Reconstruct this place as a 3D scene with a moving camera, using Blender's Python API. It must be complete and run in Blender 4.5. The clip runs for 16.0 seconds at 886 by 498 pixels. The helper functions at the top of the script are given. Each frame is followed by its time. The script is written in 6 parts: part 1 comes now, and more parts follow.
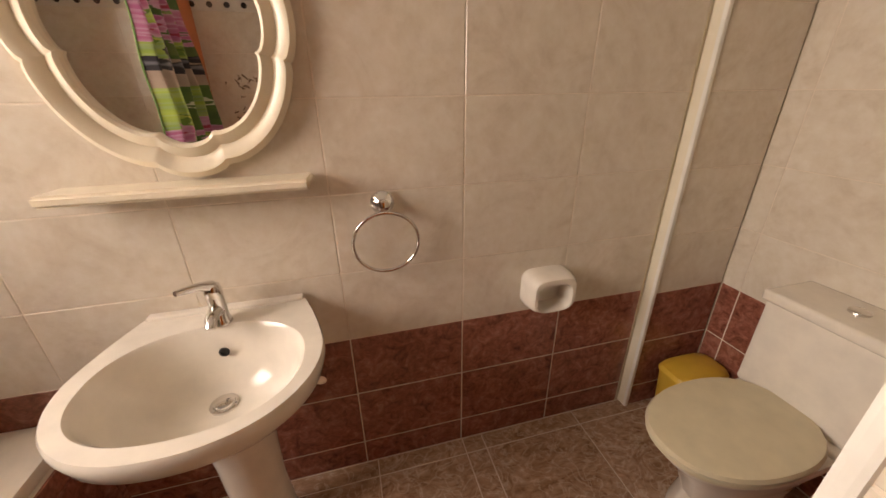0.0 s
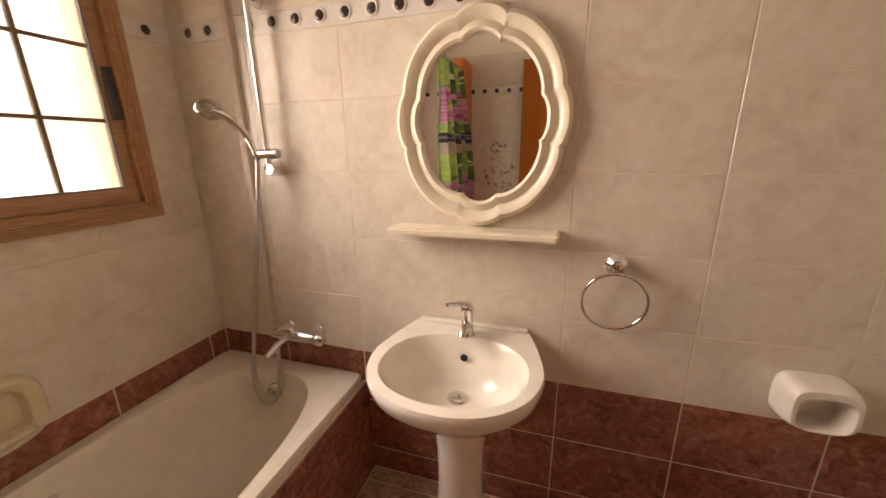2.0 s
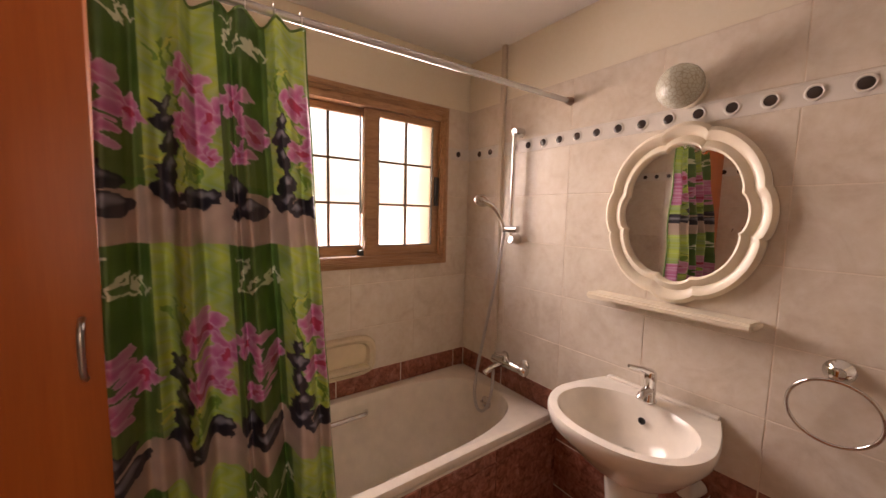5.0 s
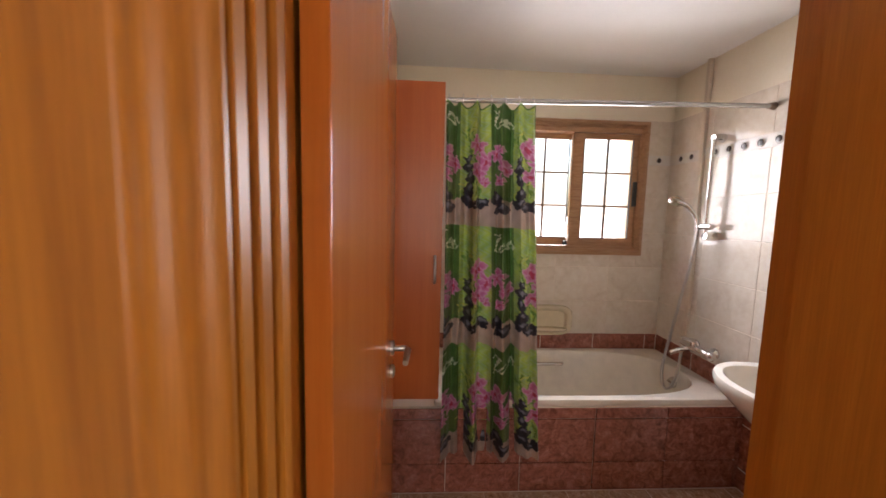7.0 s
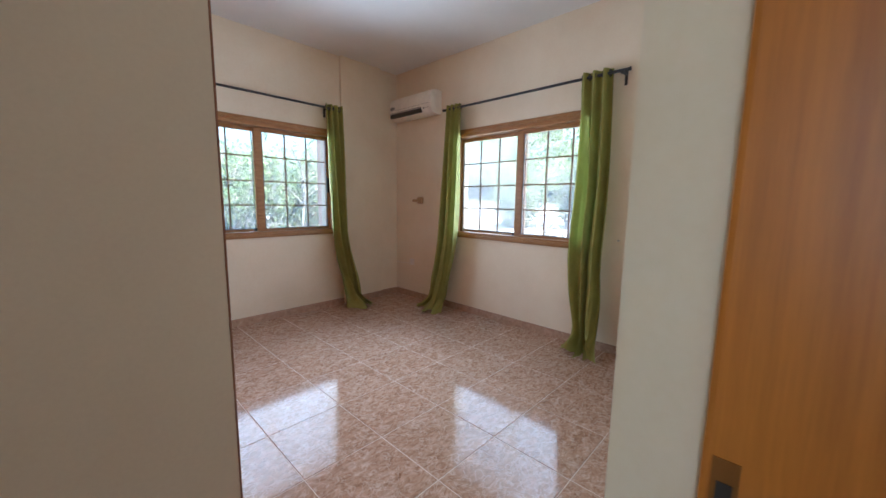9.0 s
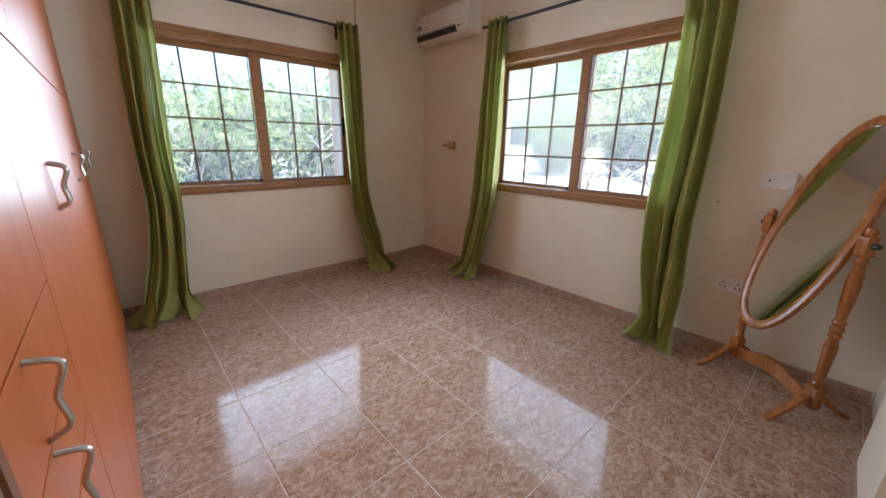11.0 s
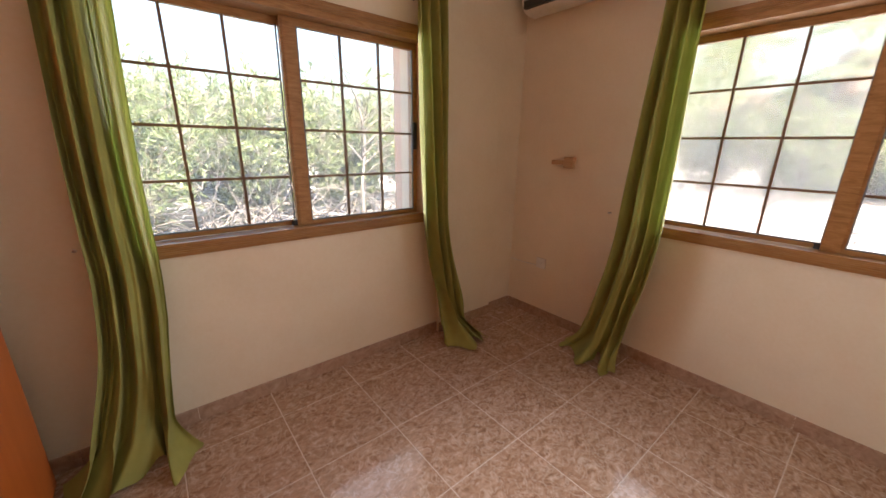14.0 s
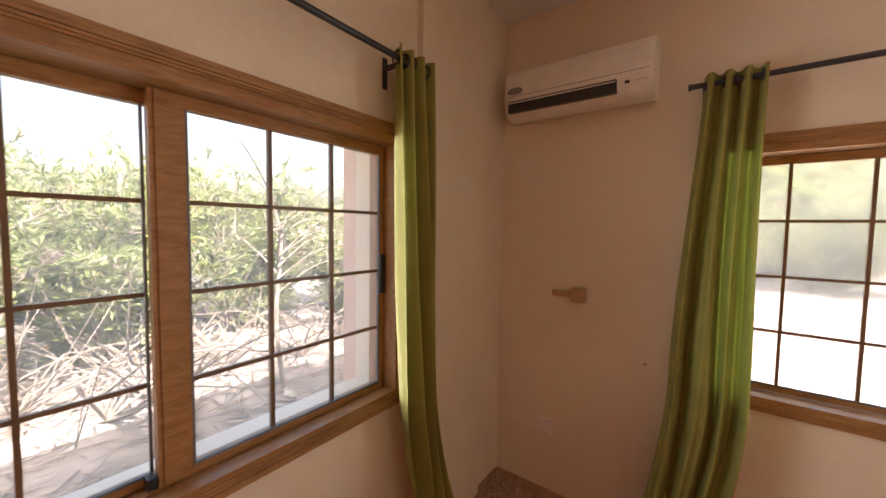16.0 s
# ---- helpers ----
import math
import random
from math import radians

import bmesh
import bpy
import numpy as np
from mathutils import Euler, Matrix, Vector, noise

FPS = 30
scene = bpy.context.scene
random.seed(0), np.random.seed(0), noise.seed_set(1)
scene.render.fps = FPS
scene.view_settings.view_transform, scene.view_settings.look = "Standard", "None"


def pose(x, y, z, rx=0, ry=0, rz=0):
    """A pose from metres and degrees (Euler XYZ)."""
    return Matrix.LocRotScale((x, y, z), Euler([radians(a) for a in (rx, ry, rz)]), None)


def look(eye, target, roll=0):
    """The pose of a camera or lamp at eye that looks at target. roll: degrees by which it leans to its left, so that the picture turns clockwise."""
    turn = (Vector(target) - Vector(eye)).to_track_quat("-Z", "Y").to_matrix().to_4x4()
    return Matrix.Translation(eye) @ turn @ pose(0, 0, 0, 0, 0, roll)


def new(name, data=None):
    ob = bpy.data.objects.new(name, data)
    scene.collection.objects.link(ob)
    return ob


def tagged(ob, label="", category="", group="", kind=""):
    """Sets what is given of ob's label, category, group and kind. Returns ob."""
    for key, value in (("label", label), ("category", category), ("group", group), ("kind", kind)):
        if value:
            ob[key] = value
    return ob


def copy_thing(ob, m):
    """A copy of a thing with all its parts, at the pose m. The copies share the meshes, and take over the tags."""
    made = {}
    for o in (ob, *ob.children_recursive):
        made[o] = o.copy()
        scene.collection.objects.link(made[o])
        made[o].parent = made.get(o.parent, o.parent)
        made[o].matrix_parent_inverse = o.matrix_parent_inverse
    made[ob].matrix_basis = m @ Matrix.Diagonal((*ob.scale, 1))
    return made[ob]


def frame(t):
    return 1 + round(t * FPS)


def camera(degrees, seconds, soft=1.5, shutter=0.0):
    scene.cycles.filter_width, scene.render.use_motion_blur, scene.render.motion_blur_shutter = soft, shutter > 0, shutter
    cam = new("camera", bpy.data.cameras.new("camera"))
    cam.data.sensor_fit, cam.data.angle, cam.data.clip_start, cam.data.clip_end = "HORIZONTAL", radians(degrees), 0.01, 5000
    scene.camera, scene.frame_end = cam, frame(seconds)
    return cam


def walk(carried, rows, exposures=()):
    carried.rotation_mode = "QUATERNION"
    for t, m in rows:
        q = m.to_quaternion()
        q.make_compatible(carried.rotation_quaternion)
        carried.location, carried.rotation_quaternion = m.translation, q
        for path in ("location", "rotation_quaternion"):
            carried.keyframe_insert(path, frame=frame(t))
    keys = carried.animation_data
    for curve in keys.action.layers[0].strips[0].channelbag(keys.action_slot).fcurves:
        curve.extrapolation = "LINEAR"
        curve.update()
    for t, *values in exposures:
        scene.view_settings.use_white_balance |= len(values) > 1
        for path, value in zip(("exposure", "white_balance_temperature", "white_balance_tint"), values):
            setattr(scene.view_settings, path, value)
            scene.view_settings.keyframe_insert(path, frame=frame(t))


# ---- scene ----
cam = camera(101.9, 16.0, shutter=0.2)
PATH = [
    (0, (-0.265, 0.01, 1.347), (0.198, 1.779, 0.535), -0.8),
    (0.5, (-0.302, -0.03, 1.363), (-0.023, 1.808, 0.626), -1.2),
    (1, (-0.34, -0.078, 1.375), (-0.298, 1.812, 0.724), -1.2),
    (1.5, (-0.372, -0.116, 1.395), (-0.618, 1.776, 0.793), -1.0),
    (2, (-0.378, -0.156, 1.408), (-0.95, 1.683, 0.869), -0.8),
    (2.5, (-0.387, -0.207, 1.417), (-1.265, 1.525, 0.939), -0.2),
    (3, (-0.357, -0.252, 1.465), (-1.447, 1.373, 1.054), 0.4),
    (3.2, (-0.336, -0.266, 1.49), (-1.493, 1.321, 1.114), 0.6),
    (5.3, (0.031, -0.509, 1.449), (-1.645, 0.569, 1.284), 1.5),
    (5.5, (0.091, -0.542, 1.435), (-1.63, 0.464, 1.276), 1.5),
    (6, (0.262, -0.587, 1.418), (-1.587, 0.156, 1.249), 1.5),
    (6.5, (0.451, -0.639, 1.434), (-1.495, -0.212, 1.252), 1.6),
    (7, (0.634, -0.691, 1.439), (-1.353, -0.583, 1.24), 1.4),
    (7.5, (0.803, -0.758, 1.412), (-1.161, -1.079, 1.215), 0.9),
    (8, (0.887, -0.875, 1.347), (-0.949, -1.644, 1.157), 0.7),
    (8.5, (0.841, -0.942, 1.305), (-0.777, -2.102, 1.105), 0.7),
    (9, (0.79, -1.024, 1.28), (-0.641, -2.397, 1.017), 0.8),
    (9.5, (0.715, -1.195, 1.298), (-0.612, -2.652, 0.952), 0.8),
    (10, (0.628, -1.315, 1.276), (-0.668, -2.78, 0.858), 0.8),
    (10.2, (0.571, -1.355, 1.272), (-0.712, -2.821, 0.82), 0.7),
    (12.3, (0.258, -1.935, 1.325), (-1.058, -3.303, 0.694), 0.5),
    (12.5, (0.217, -2.03, 1.319), (-1.101, -3.401, 0.7), 0.7),
    (13, (0.143, -2.233, 1.316), (-1.105, -3.674, 0.71), 0.6),
    (13.5, (0.104, -2.538, 1.352), (-1.081, -4.035, 0.757), 0.7),
    (14, (0.055, -2.93, 1.396), (-1.158, -4.42, 0.84), 0.9),
    (14.5, (-0.039, -3.255, 1.492), (-1.263, -4.761, 1.007), 1.0),
    (15, (-0.058, -3.48, 1.586), (-1.362, -4.951, 1.217), 1.2),
    (15.5, (-0.13, -3.659, 1.604), (-1.588, -5.007, 1.364), 1.3),
    (16, (-0.276, -3.846, 1.652), (-1.875, -5.041, 1.535), 0.9),
]
EXPOSURES = [(0.0, 2.8, 7900, 21), (0.5, 2.75, 7900, 22), (1.5, 2.86, 7900, 22), (2.5, 2.75, 7900, 23), (3.0, 2.15, 7700, 26), (5.5, 2.75, 7600, 33), (6.5, 2.95, 6600, 31), (7.0, 3.05, 6000, 18), (7.5, 2.98, 4950, 3), (8.0, 2.6, 4650, -4), (8.5, 2.5, 4650, -1), (9.0, 2.5, 4650, 3), (9.5, 2.6, 4600, 1), (10.0, 2.5, 4650, 2), (12.5, 2.3, 5500, 11), (13.5, 2.3, 5900, 13), (14.5, 2.45, 6200, 16), (16.0, 2.2, 6500, 19)]
walk(cam, [(t, look(eye, target, roll)) for t, eye, target, roll in PATH], EXPOSURES)

# ---- world, sun and exposure ----
world = bpy.data.worlds.new("world")
scene.world = world
world.use_nodes = True
wn = world.node_tree
sky = wn.nodes.new("ShaderNodeTexSky")
sky.sky_type = "NISHITA"
sky.sun_disc = False
sky.sun_elevation = radians(52)
sky.sun_rotation = radians(20)
sky.air_density = 1.6
sky.dust_density = 7.0
wn.links.new(sky.outputs[0], wn.nodes["Background"].inputs[0])
wn.nodes["Background"].inputs[1].default_value = 0.15
sun = new("sun", bpy.data.lights.new("sun", "SUN"))
sun.data.energy = 5.0
sun.data.angle = radians(0.6)
sun.data.color = (1.0, 0.965, 0.92)
# the sun stands in the north-east, behind the house as seen from the bedroom windows
sun.matrix_world = look((6, 16, 22), (0, 0, 0))
# area lamps for the sky's daylight in the window openings; hall one: added warm fill
for nm, eye, target, w, h, watts in (("sky_window_bath", (-1.795, 0.367, 1.632), (0, 0.12, 1.3), 0.86, 0.76, 2.7), ("sky_window_west", (-2.295, -3.04, 1.466), (0, -3.06, 1.4), 1.55, 1.06, 5.1), ("sky_window_south", (-0.6075, -4.87, 1.474), (-0.6075, 0, 1.4), 1.5, 1.06, 5.1), ("hall_fill", (2.06, -0.49, 1.5), (0, -0.49, 1.3), 0.6, 1.0, 0.5)):
    lamp = new(nm, bpy.data.lights.new(nm, "AREA"))
    lamp.data.shape, lamp.data.size, lamp.data.size_y = "RECTANGLE", w, h
    lamp.data.energy, lamp.data.color = watts, (1.0, 0.86, 0.66) if nm == "hall_fill" else (1.0, 0.975, 0.93)
    lamp.data.spread = radians(125)
    lamp.matrix_world = look(eye, target)


# ---- materials ----
def material(name):
    m = bpy.data.materials.new(name)
    m.use_nodes = True
    nt = m.node_tree
    return m, nt, nt.nodes["Principled BSDF"]


def ramp(nt, stops):
    r = nt.nodes.new("ShaderNodeValToRGB")
    r.color_ramp.elements[0].position, r.color_ramp.elements[0].color = stops[0][0], (*stops[0][1], 1)
    r.color_ramp.elements[1].position, r.color_ramp.elements[1].color = stops[-1][0], (*stops[-1][1], 1)
    for p, c in stops[1:-1]:
        e = r.color_ramp.elements.new(p)
        e.color = (*c, 1)
    return r


def tex_noise(nt, scale, detail=4, rough=0.55, stretch=None, distort=0.0, per_object=False):
    co = nt.nodes.new("ShaderNodeTexCoord")
    n = nt.nodes.new("ShaderNodeTexNoise")
    n.inputs["Scale"].default_value, n.inputs["Detail"].default_value = scale, detail
    n.inputs["Roughness"].default_value, n.inputs["Distortion"].default_value = rough, distort
    mp = nt.nodes.new("ShaderNodeMapping")
    nt.links.new(co.outputs["Object"], mp.inputs[0])
    if stretch:
        mp.inputs["Scale"].default_value = stretch
    if per_object:
        info = nt.nodes.new("ShaderNodeObjectInfo")
        mul = nt.nodes.new("ShaderNodeMath")
        mul.operation, mul.inputs[1].default_value = "MULTIPLY", 37.0
        nt.links.new(info.outputs["Random"], mul.inputs[0])
        nt.links.new(mul.outputs[0], mp.inputs["Location"])
    nt.links.new(mp.outputs[0], n.inputs["Vector"])
    return n


def bump(nt, bsdf, src, strength, dist=0.002):
    b = nt.nodes.new("ShaderNodeBump")
    b.inputs["Strength"].default_value, b.inputs["Distance"].default_value = strength, dist
    nt.links.new(src, b.inputs["Height"])
    nt.links.new(b.outputs[0], bsdf.inputs["Normal"])


def mottled(name, stops, scale, rough, detail=5, bumpy=0.1, stretch=None, distort=0.0, per_object=False, fine=None, coat=0.0, nrough=0.6, metal=0.0):
    """A material whose colour runs through stops by noise; fine: (scale, strength) of a second, finer grain."""
    m, nt, b = material(name)
    n = tex_noise(nt, scale, detail, nrough, stretch, distort, per_object)
    r = ramp(nt, stops)
    nt.links.new(n.outputs["Fac"], r.inputs[0])
    col = r.outputs[0]
    src = n.outputs["Fac"]
    if fine:
        n2 = tex_noise(nt, fine[0], 3, 0.6, stretch, 0.0, per_object)
        mix = nt.nodes.new("ShaderNodeMix")
        mix.data_type, mix.blend_type = "RGBA", "OVERLAY"
        mix.inputs["Factor"].default_value = fine[1]
        nt.links.new(col, mix.inputs[6])
        nt.links.new(n2.outputs["Fac"], mix.inputs[7])
        col, src = mix.outputs[2], n2.outputs["Fac"]
    nt.links.new(col, b.inputs["Base Color"])
    b.inputs["Roughness"].default_value = rough
    b.inputs["Metallic"].default_value = metal
    if coat:
        b.inputs["Coat Weight"].default_value, b.inputs["Coat Roughness"].default_value = coat, 0.08
    if bumpy:
        bump(nt, b, src, bumpy)
    return m


def plain(name, colour, rough, metal=0.0, spec=None):
    m, nt, b = material(name)
    n = tex_noise(nt, 14, 4)
    r = ramp(nt, [(0.3, tuple(c * 0.93 for c in colour)), (0.7, tuple(min(1, c * 1.05) for c in colour))])
    nt.links.new(n.outputs["Fac"], r.inputs[0])
    nt.links.new(r.outputs[0], b.inputs["Base Color"])
    b.inputs["Roughness"].default_value, b.inputs["Metallic"].default_value = rough, metal
    return m


def shade(c, k):
    return tuple(min(1.0, v * k) for v in c)


PLASTER = mottled("plaster_cream", [(0.3, (0.73, 0.63, 0.465)), (0.55, (0.785, 0.695, 0.53)), (0.75, (0.825, 0.745, 0.585))], 1.6, 0.75, bumpy=0.3, fine=(60, 0.12))
BATH_PLASTER = mottled("plaster_pale_yellow", [(0.3, (0.74, 0.67, 0.53)), (0.7, (0.79, 0.72, 0.58))], 2.2, 0.7, bumpy=0.2, fine=(60, 0.1))
CEILING = mottled("ceiling_paint", [(0.3, (0.76, 0.75, 0.73)), (0.7, (0.81, 0.80, 0.78))], 2.0, 0.8, bumpy=0.15, fine=(50, 0.08))
TILE = mottled("tile_beige", [(0.28, (0.60, 0.51, 0.41)), (0.48, (0.69, 0.61, 0.51)), (0.72, (0.75, 0.68, 0.58))], 6.0, 0.15, detail=8, bumpy=0.03, distort=0.8, per_object=True, fine=(30, 0.22), nrough=0.66)
TILE_RED = mottled("tile_red_brown", [(0.28, (0.085, 0.03, 0.022)), (0.40, (0.22, 0.075, 0.05)), (0.54, (0.33, 0.125, 0.085)), (0.70, (0.46, 0.21, 0.155))], 20, 0.16, detail=8, bumpy=0.03, distort=1.0, per_object=True, fine=(60, 0.5), nrough=0.7)
FLOOR_TILE = mottled("tile_floor_marbled", [(0.26, (0.20, 0.10, 0.055)), (0.40, (0.33, 0.195, 0.12)), (0.53, (0.42, 0.27, 0.18)), (0.64, (0.49, 0.34, 0.245)), (0.78, (0.60, 0.48, 0.39))], 11, 0.10, detail=8, bumpy=0.01, stretch=(1, 1.7, 1), distort=2.2, per_object=True, fine=(35, 0.35), nrough=0.62)
FLOOR_TILE.node_tree.nodes["Principled BSDF"].inputs["Specular IOR Level"].default_value = 0.22


def pale_veins(m, colour, scale, amount):
    """Thin pale curls along the middle value of a warped noise, laid over a material's colour."""
    nt = m.node_tree
    b = nt.nodes["Principled BSDF"]
    old = b.inputs["Base Color"].links[0].from_socket
    n = tex_noise(nt, scale, 3, 0.5, None, 1.6, True)
    r = ramp(nt, [(0.465, (0, 0, 0)), (0.50, (1, 1, 1)), (0.535, (0, 0, 0))])
    nt.links.new(n.outputs["Fac"], r.inputs[0])
    f = nt.nodes.new("ShaderNodeMath")
    f.operation, f.inputs[1].default_value = "MULTIPLY", amount
    nt.links.new(r.outputs[0], f.inputs[0])
    mix = nt.nodes.new("ShaderNodeMix")
    mix.data_type = "RGBA"
    nt.links.new(f.outputs[0], mix.inputs["Factor"])
    nt.links.new(old, mix.inputs[6])
    mix.inputs[7].default_value = (*colour, 1)
    nt.links.new(mix.outputs[2], b.inputs["Base Color"])


pale_veins(FLOOR_TILE, (0.66, 0.54, 0.44), 13, 0.55)
SKIRT_TILE = mottled("tile_skirting", [(0.3, (0.33, 0.205, 0.135)), (0.6, (0.47, 0.325, 0.23)), (0.8, (0.56, 0.42, 0.32))], 22, 0.2, detail=6, bumpy=0.03, distort=1.2, per_object=True)
GROUT = plain("grout", (0.74, 0.64, 0.53), 0.9)
GROUT_FLOOR = plain("grout_floor", (0.66, 0.54, 0.44), 0.8)
GROUT_PALE = plain("grout_pale", (0.62, 0.54, 0.44), 0.9)
VENEER = mottled("veneer_orange", [(0.3, (0.45, 0.125, 0.018)), (0.5, (0.48, 0.14, 0.021)), (0.7, (0.51, 0.16, 0.026))], 5, 0.20, detail=4, bumpy=0.02, stretch=(3, 3, 0.16), distort=0.4, fine=(60, 0.12))
VENEER.node_tree.nodes["Principled BSDF"].inputs["Specular IOR Level"].default_value = 0.22
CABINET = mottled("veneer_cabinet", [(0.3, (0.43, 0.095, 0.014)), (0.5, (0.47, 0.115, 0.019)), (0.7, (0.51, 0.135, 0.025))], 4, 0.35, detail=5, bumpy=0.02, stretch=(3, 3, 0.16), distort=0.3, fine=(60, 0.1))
PINE = mottled("pine_varnished", [(0.25, (0.28, 0.095, 0.009)), (0.42, (0.38, 0.14, 0.013)), (0.58, (0.44, 0.168, 0.016)), (0.78, (0.50, 0.20, 0.022))], 3, 0.38, detail=8, bumpy=0.06, stretch=(5, 5, 0.22), distort=1.6, fine=(70, 0.2))
MIRROR_WOOD = mottled("mirror_wood", [(0.3, (0.22, 0.075, 0.016)), (0.5, (0.36, 0.135, 0.03)), (0.72, (0.45, 0.19, 0.05))], 8, 0.25, detail=7, bumpy=0.04, stretch=(3, 3, 0.4), distort=1.0, fine=(70, 0.2))
FRAME_WOOD = mottled("window_wood_print", [(0.25, (0.22, 0.10, 0.03)), (0.5, (0.35, 0.178, 0.06)), (0.75, (0.44, 0.24, 0.095))], 10, 0.38, detail=7, bumpy=0.02, stretch=(1.0, 6, 6), distort=0.8, fine=(80, 0.2))
BATH_FRAME = mottled("window_brown_print", [(0.25, (0.28, 0.14, 0.065)), (0.5, (0.41, 0.225, 0.11)), (0.75, (0.49, 0.285, 0.15))], 10, 0.4, detail=7, bumpy=0.02, stretch=(1.0, 6, 6), distort=0.8, fine=(80, 0.2))
BAR = plain("glazing_bar_brown", (0.16, 0.09, 0.045), 0.4)
GASKET = plain("gasket_grey", (0.16, 0.17, 0.18), 0.5)
CERAMIC = plain("ceramic_ivory", (0.80, 0.74, 0.65), 0.08)
ACRYLIC = plain("enamel_cream", (0.76, 0.69, 0.59), 0.12)
PLASTIC_CREAM = plain("plastic_cream", (0.80, 0.71, 0.56), 0.28)
PLASTIC_WHITE = plain("plastic_white", (0.78, 0.75, 0.69), 0.35)
CHROME = plain("chrome", (0.72, 0.70, 0.68), 0.08, 1.0)
DARK = plain("dark_plastic", (0.03, 0.03, 0.03), 0.4)
BLACK_METAL = plain("black_metal", (0.045, 0.045, 0.05), 0.45, 0.3)
STEEL = plain("brushed_steel", (0.55, 0.54, 0.52), 0.28, 1.0)
YELLOW = plain("plastic_yellow", (0.72, 0.45, 0.06), 0.35)
WARDROBE_SIDE = mottled("laminate_cream", [(0.3, (0.56, 0.46, 0.35)), (0.7, (0.60, 0.50, 0.39))], 2, 0.5, bumpy=0.05, fine=(90, 0.06))
WARDROBE_EDGE = plain("laminate_edge_brown", (0.20, 0.075, 0.03), 0.4)
PEACH = mottled("render_peach", [(0.3, (0.66, 0.46, 0.34)), (0.7, (0.74, 0.54, 0.41))], 6, 0.9, bumpy=0.5, fine=(80, 0.2))
ROD = mottled("rod_grey_enamel", [(0.3, (0.50, 0.48, 0.47)), (0.7, (0.60, 0.58, 0.56))], 6, 0.25, bumpy=0.0, metal=0.6)

GLASS, gnt, gb = material("window_glass")
gb.inputs["Base Color"].default_value = (0.97, 0.98, 0.98, 1)
gb.inputs["Roughness"].default_value = 0.0
gb.inputs["Transmission Weight"].default_value = 1.0
gb.inputs["IOR"].default_value = 1.02
FROST, fnt, fb = material("frosted_glass")
fb.inputs["Base Color"].default_value = (0.97, 0.97, 0.96, 1)
fb.inputs["Roughness"].default_value = 0.8
fb.inputs["Transmission Weight"].default_value = 1.0
fb.inputs["IOR"].default_value = 1.05
HAZE, hnt, hzb = material("dusty_glass")
hzb.inputs["Base Color"].default_value = (0.96, 0.97, 0.96, 1)
hzb.inputs["Roughness"].default_value = 0.16
hzb.inputs["Transmission Weight"].default_value = 1.0
hzb.inputs["IOR"].default_value = 1.15
def glare_dust_film(nt, bsdf, amount):
    """A thin scattering film on a pane: glare veil on clear glass, dust on the hazy sash."""
    t = nt.nodes.new("ShaderNodeBsdfTranslucent")
    t.inputs[0].default_value = (0.9, 0.92, 0.94, 1)
    n = tex_noise(nt, 3, 5)
    r = ramp(nt, [(0.3, (amount * 0.8,) * 3), (0.7, (amount * 1.2,) * 3)])
    nt.links.new(n.outputs["Fac"], r.inputs[0])
    mx_ = nt.nodes.new("ShaderNodeMixShader")
    nt.links.new(r.outputs[0], mx_.inputs[0])
    nt.links.new(bsdf.outputs[0], mx_.inputs[1])
    nt.links.new(t.outputs[0], mx_.inputs[2])
    nt.links.new(mx_.outputs[0], nt.nodes["Material Output"].inputs[0])


# clear panes: glare haze put into the glass; hazy sash: dust
glare_dust_film(gnt, gb, 0.10)
glare_dust_film(hnt, hzb, 0.13)
MIRROR, mnt, mb = material("mirror_silver")
mb.inputs["Base Color"].default_value = (0.86, 0.87, 0.86, 1)
mb.inputs["Metallic"].default_value, mb.inputs["Roughness"].default_value = 1.0, 0.01


# ---- building helpers ----
def box(bm, x0, x1, y0, y1, z0, z1):
    vs = [bm.verts.new((x, y, z)) for z in (z0, z1) for x, y in ((x0, y0), (x1, y0), (x1, y1), (x0, y1))]
    for f in ((3, 2, 1, 0), (4, 5, 6, 7), (0, 1, 5, 4), (1, 2, 6, 5), (2, 3, 7, 6), (3, 0, 4, 7)):
        bm.faces.new([vs[k] for k in f])
    return vs


def boxes(*dims):
    bm = bmesh.new()
    for d in dims:
        box(bm, *d)
    return bm


def soft_box(dims, r=0.004, seg=2):
    """A box with rounded edges."""
    bm = boxes(dims)
    bmesh.ops.bevel(bm, geom=bm.edges[:], offset=r, segments=seg, affect="EDGES", profile=0.7)
    return bm


def tube(bm, points, r, seg=12, cap=True):
    """A round bar along points; r: one radius or one for each point."""
    pts = [Vector(p) for p in points]
    radii = r if isinstance(r, (list, tuple)) else [r] * len(pts)
    rings = []
    side = None
    for k, p in enumerate(pts):
        d = (pts[min(k + 1, len(pts) - 1)] - pts[max(k - 1, 0)]).normalized()
        if side is None:
            side = d.orthogonal().normalized()
        side = (side - d * side.dot(d)).normalized()
        up = d.cross(side)
        rings.append([bm.verts.new(p + (side * math.cos(a) + up * math.sin(a)) * radii[k]) for a in (2 * math.pi * j / seg for j in range(seg))])
    for a, b in zip(rings, rings[1:]):
        for j in range(seg):
            bm.faces.new((a[j], a[(j + 1) % seg], b[(j + 1) % seg], b[j]))
    if cap:
        bm.faces.new(rings[0][::-1])
        bm.faces.new(rings[-1])
    return bm


def tubes(points, r, seg=12):
    return tube(bmesh.new(), points, r, seg)


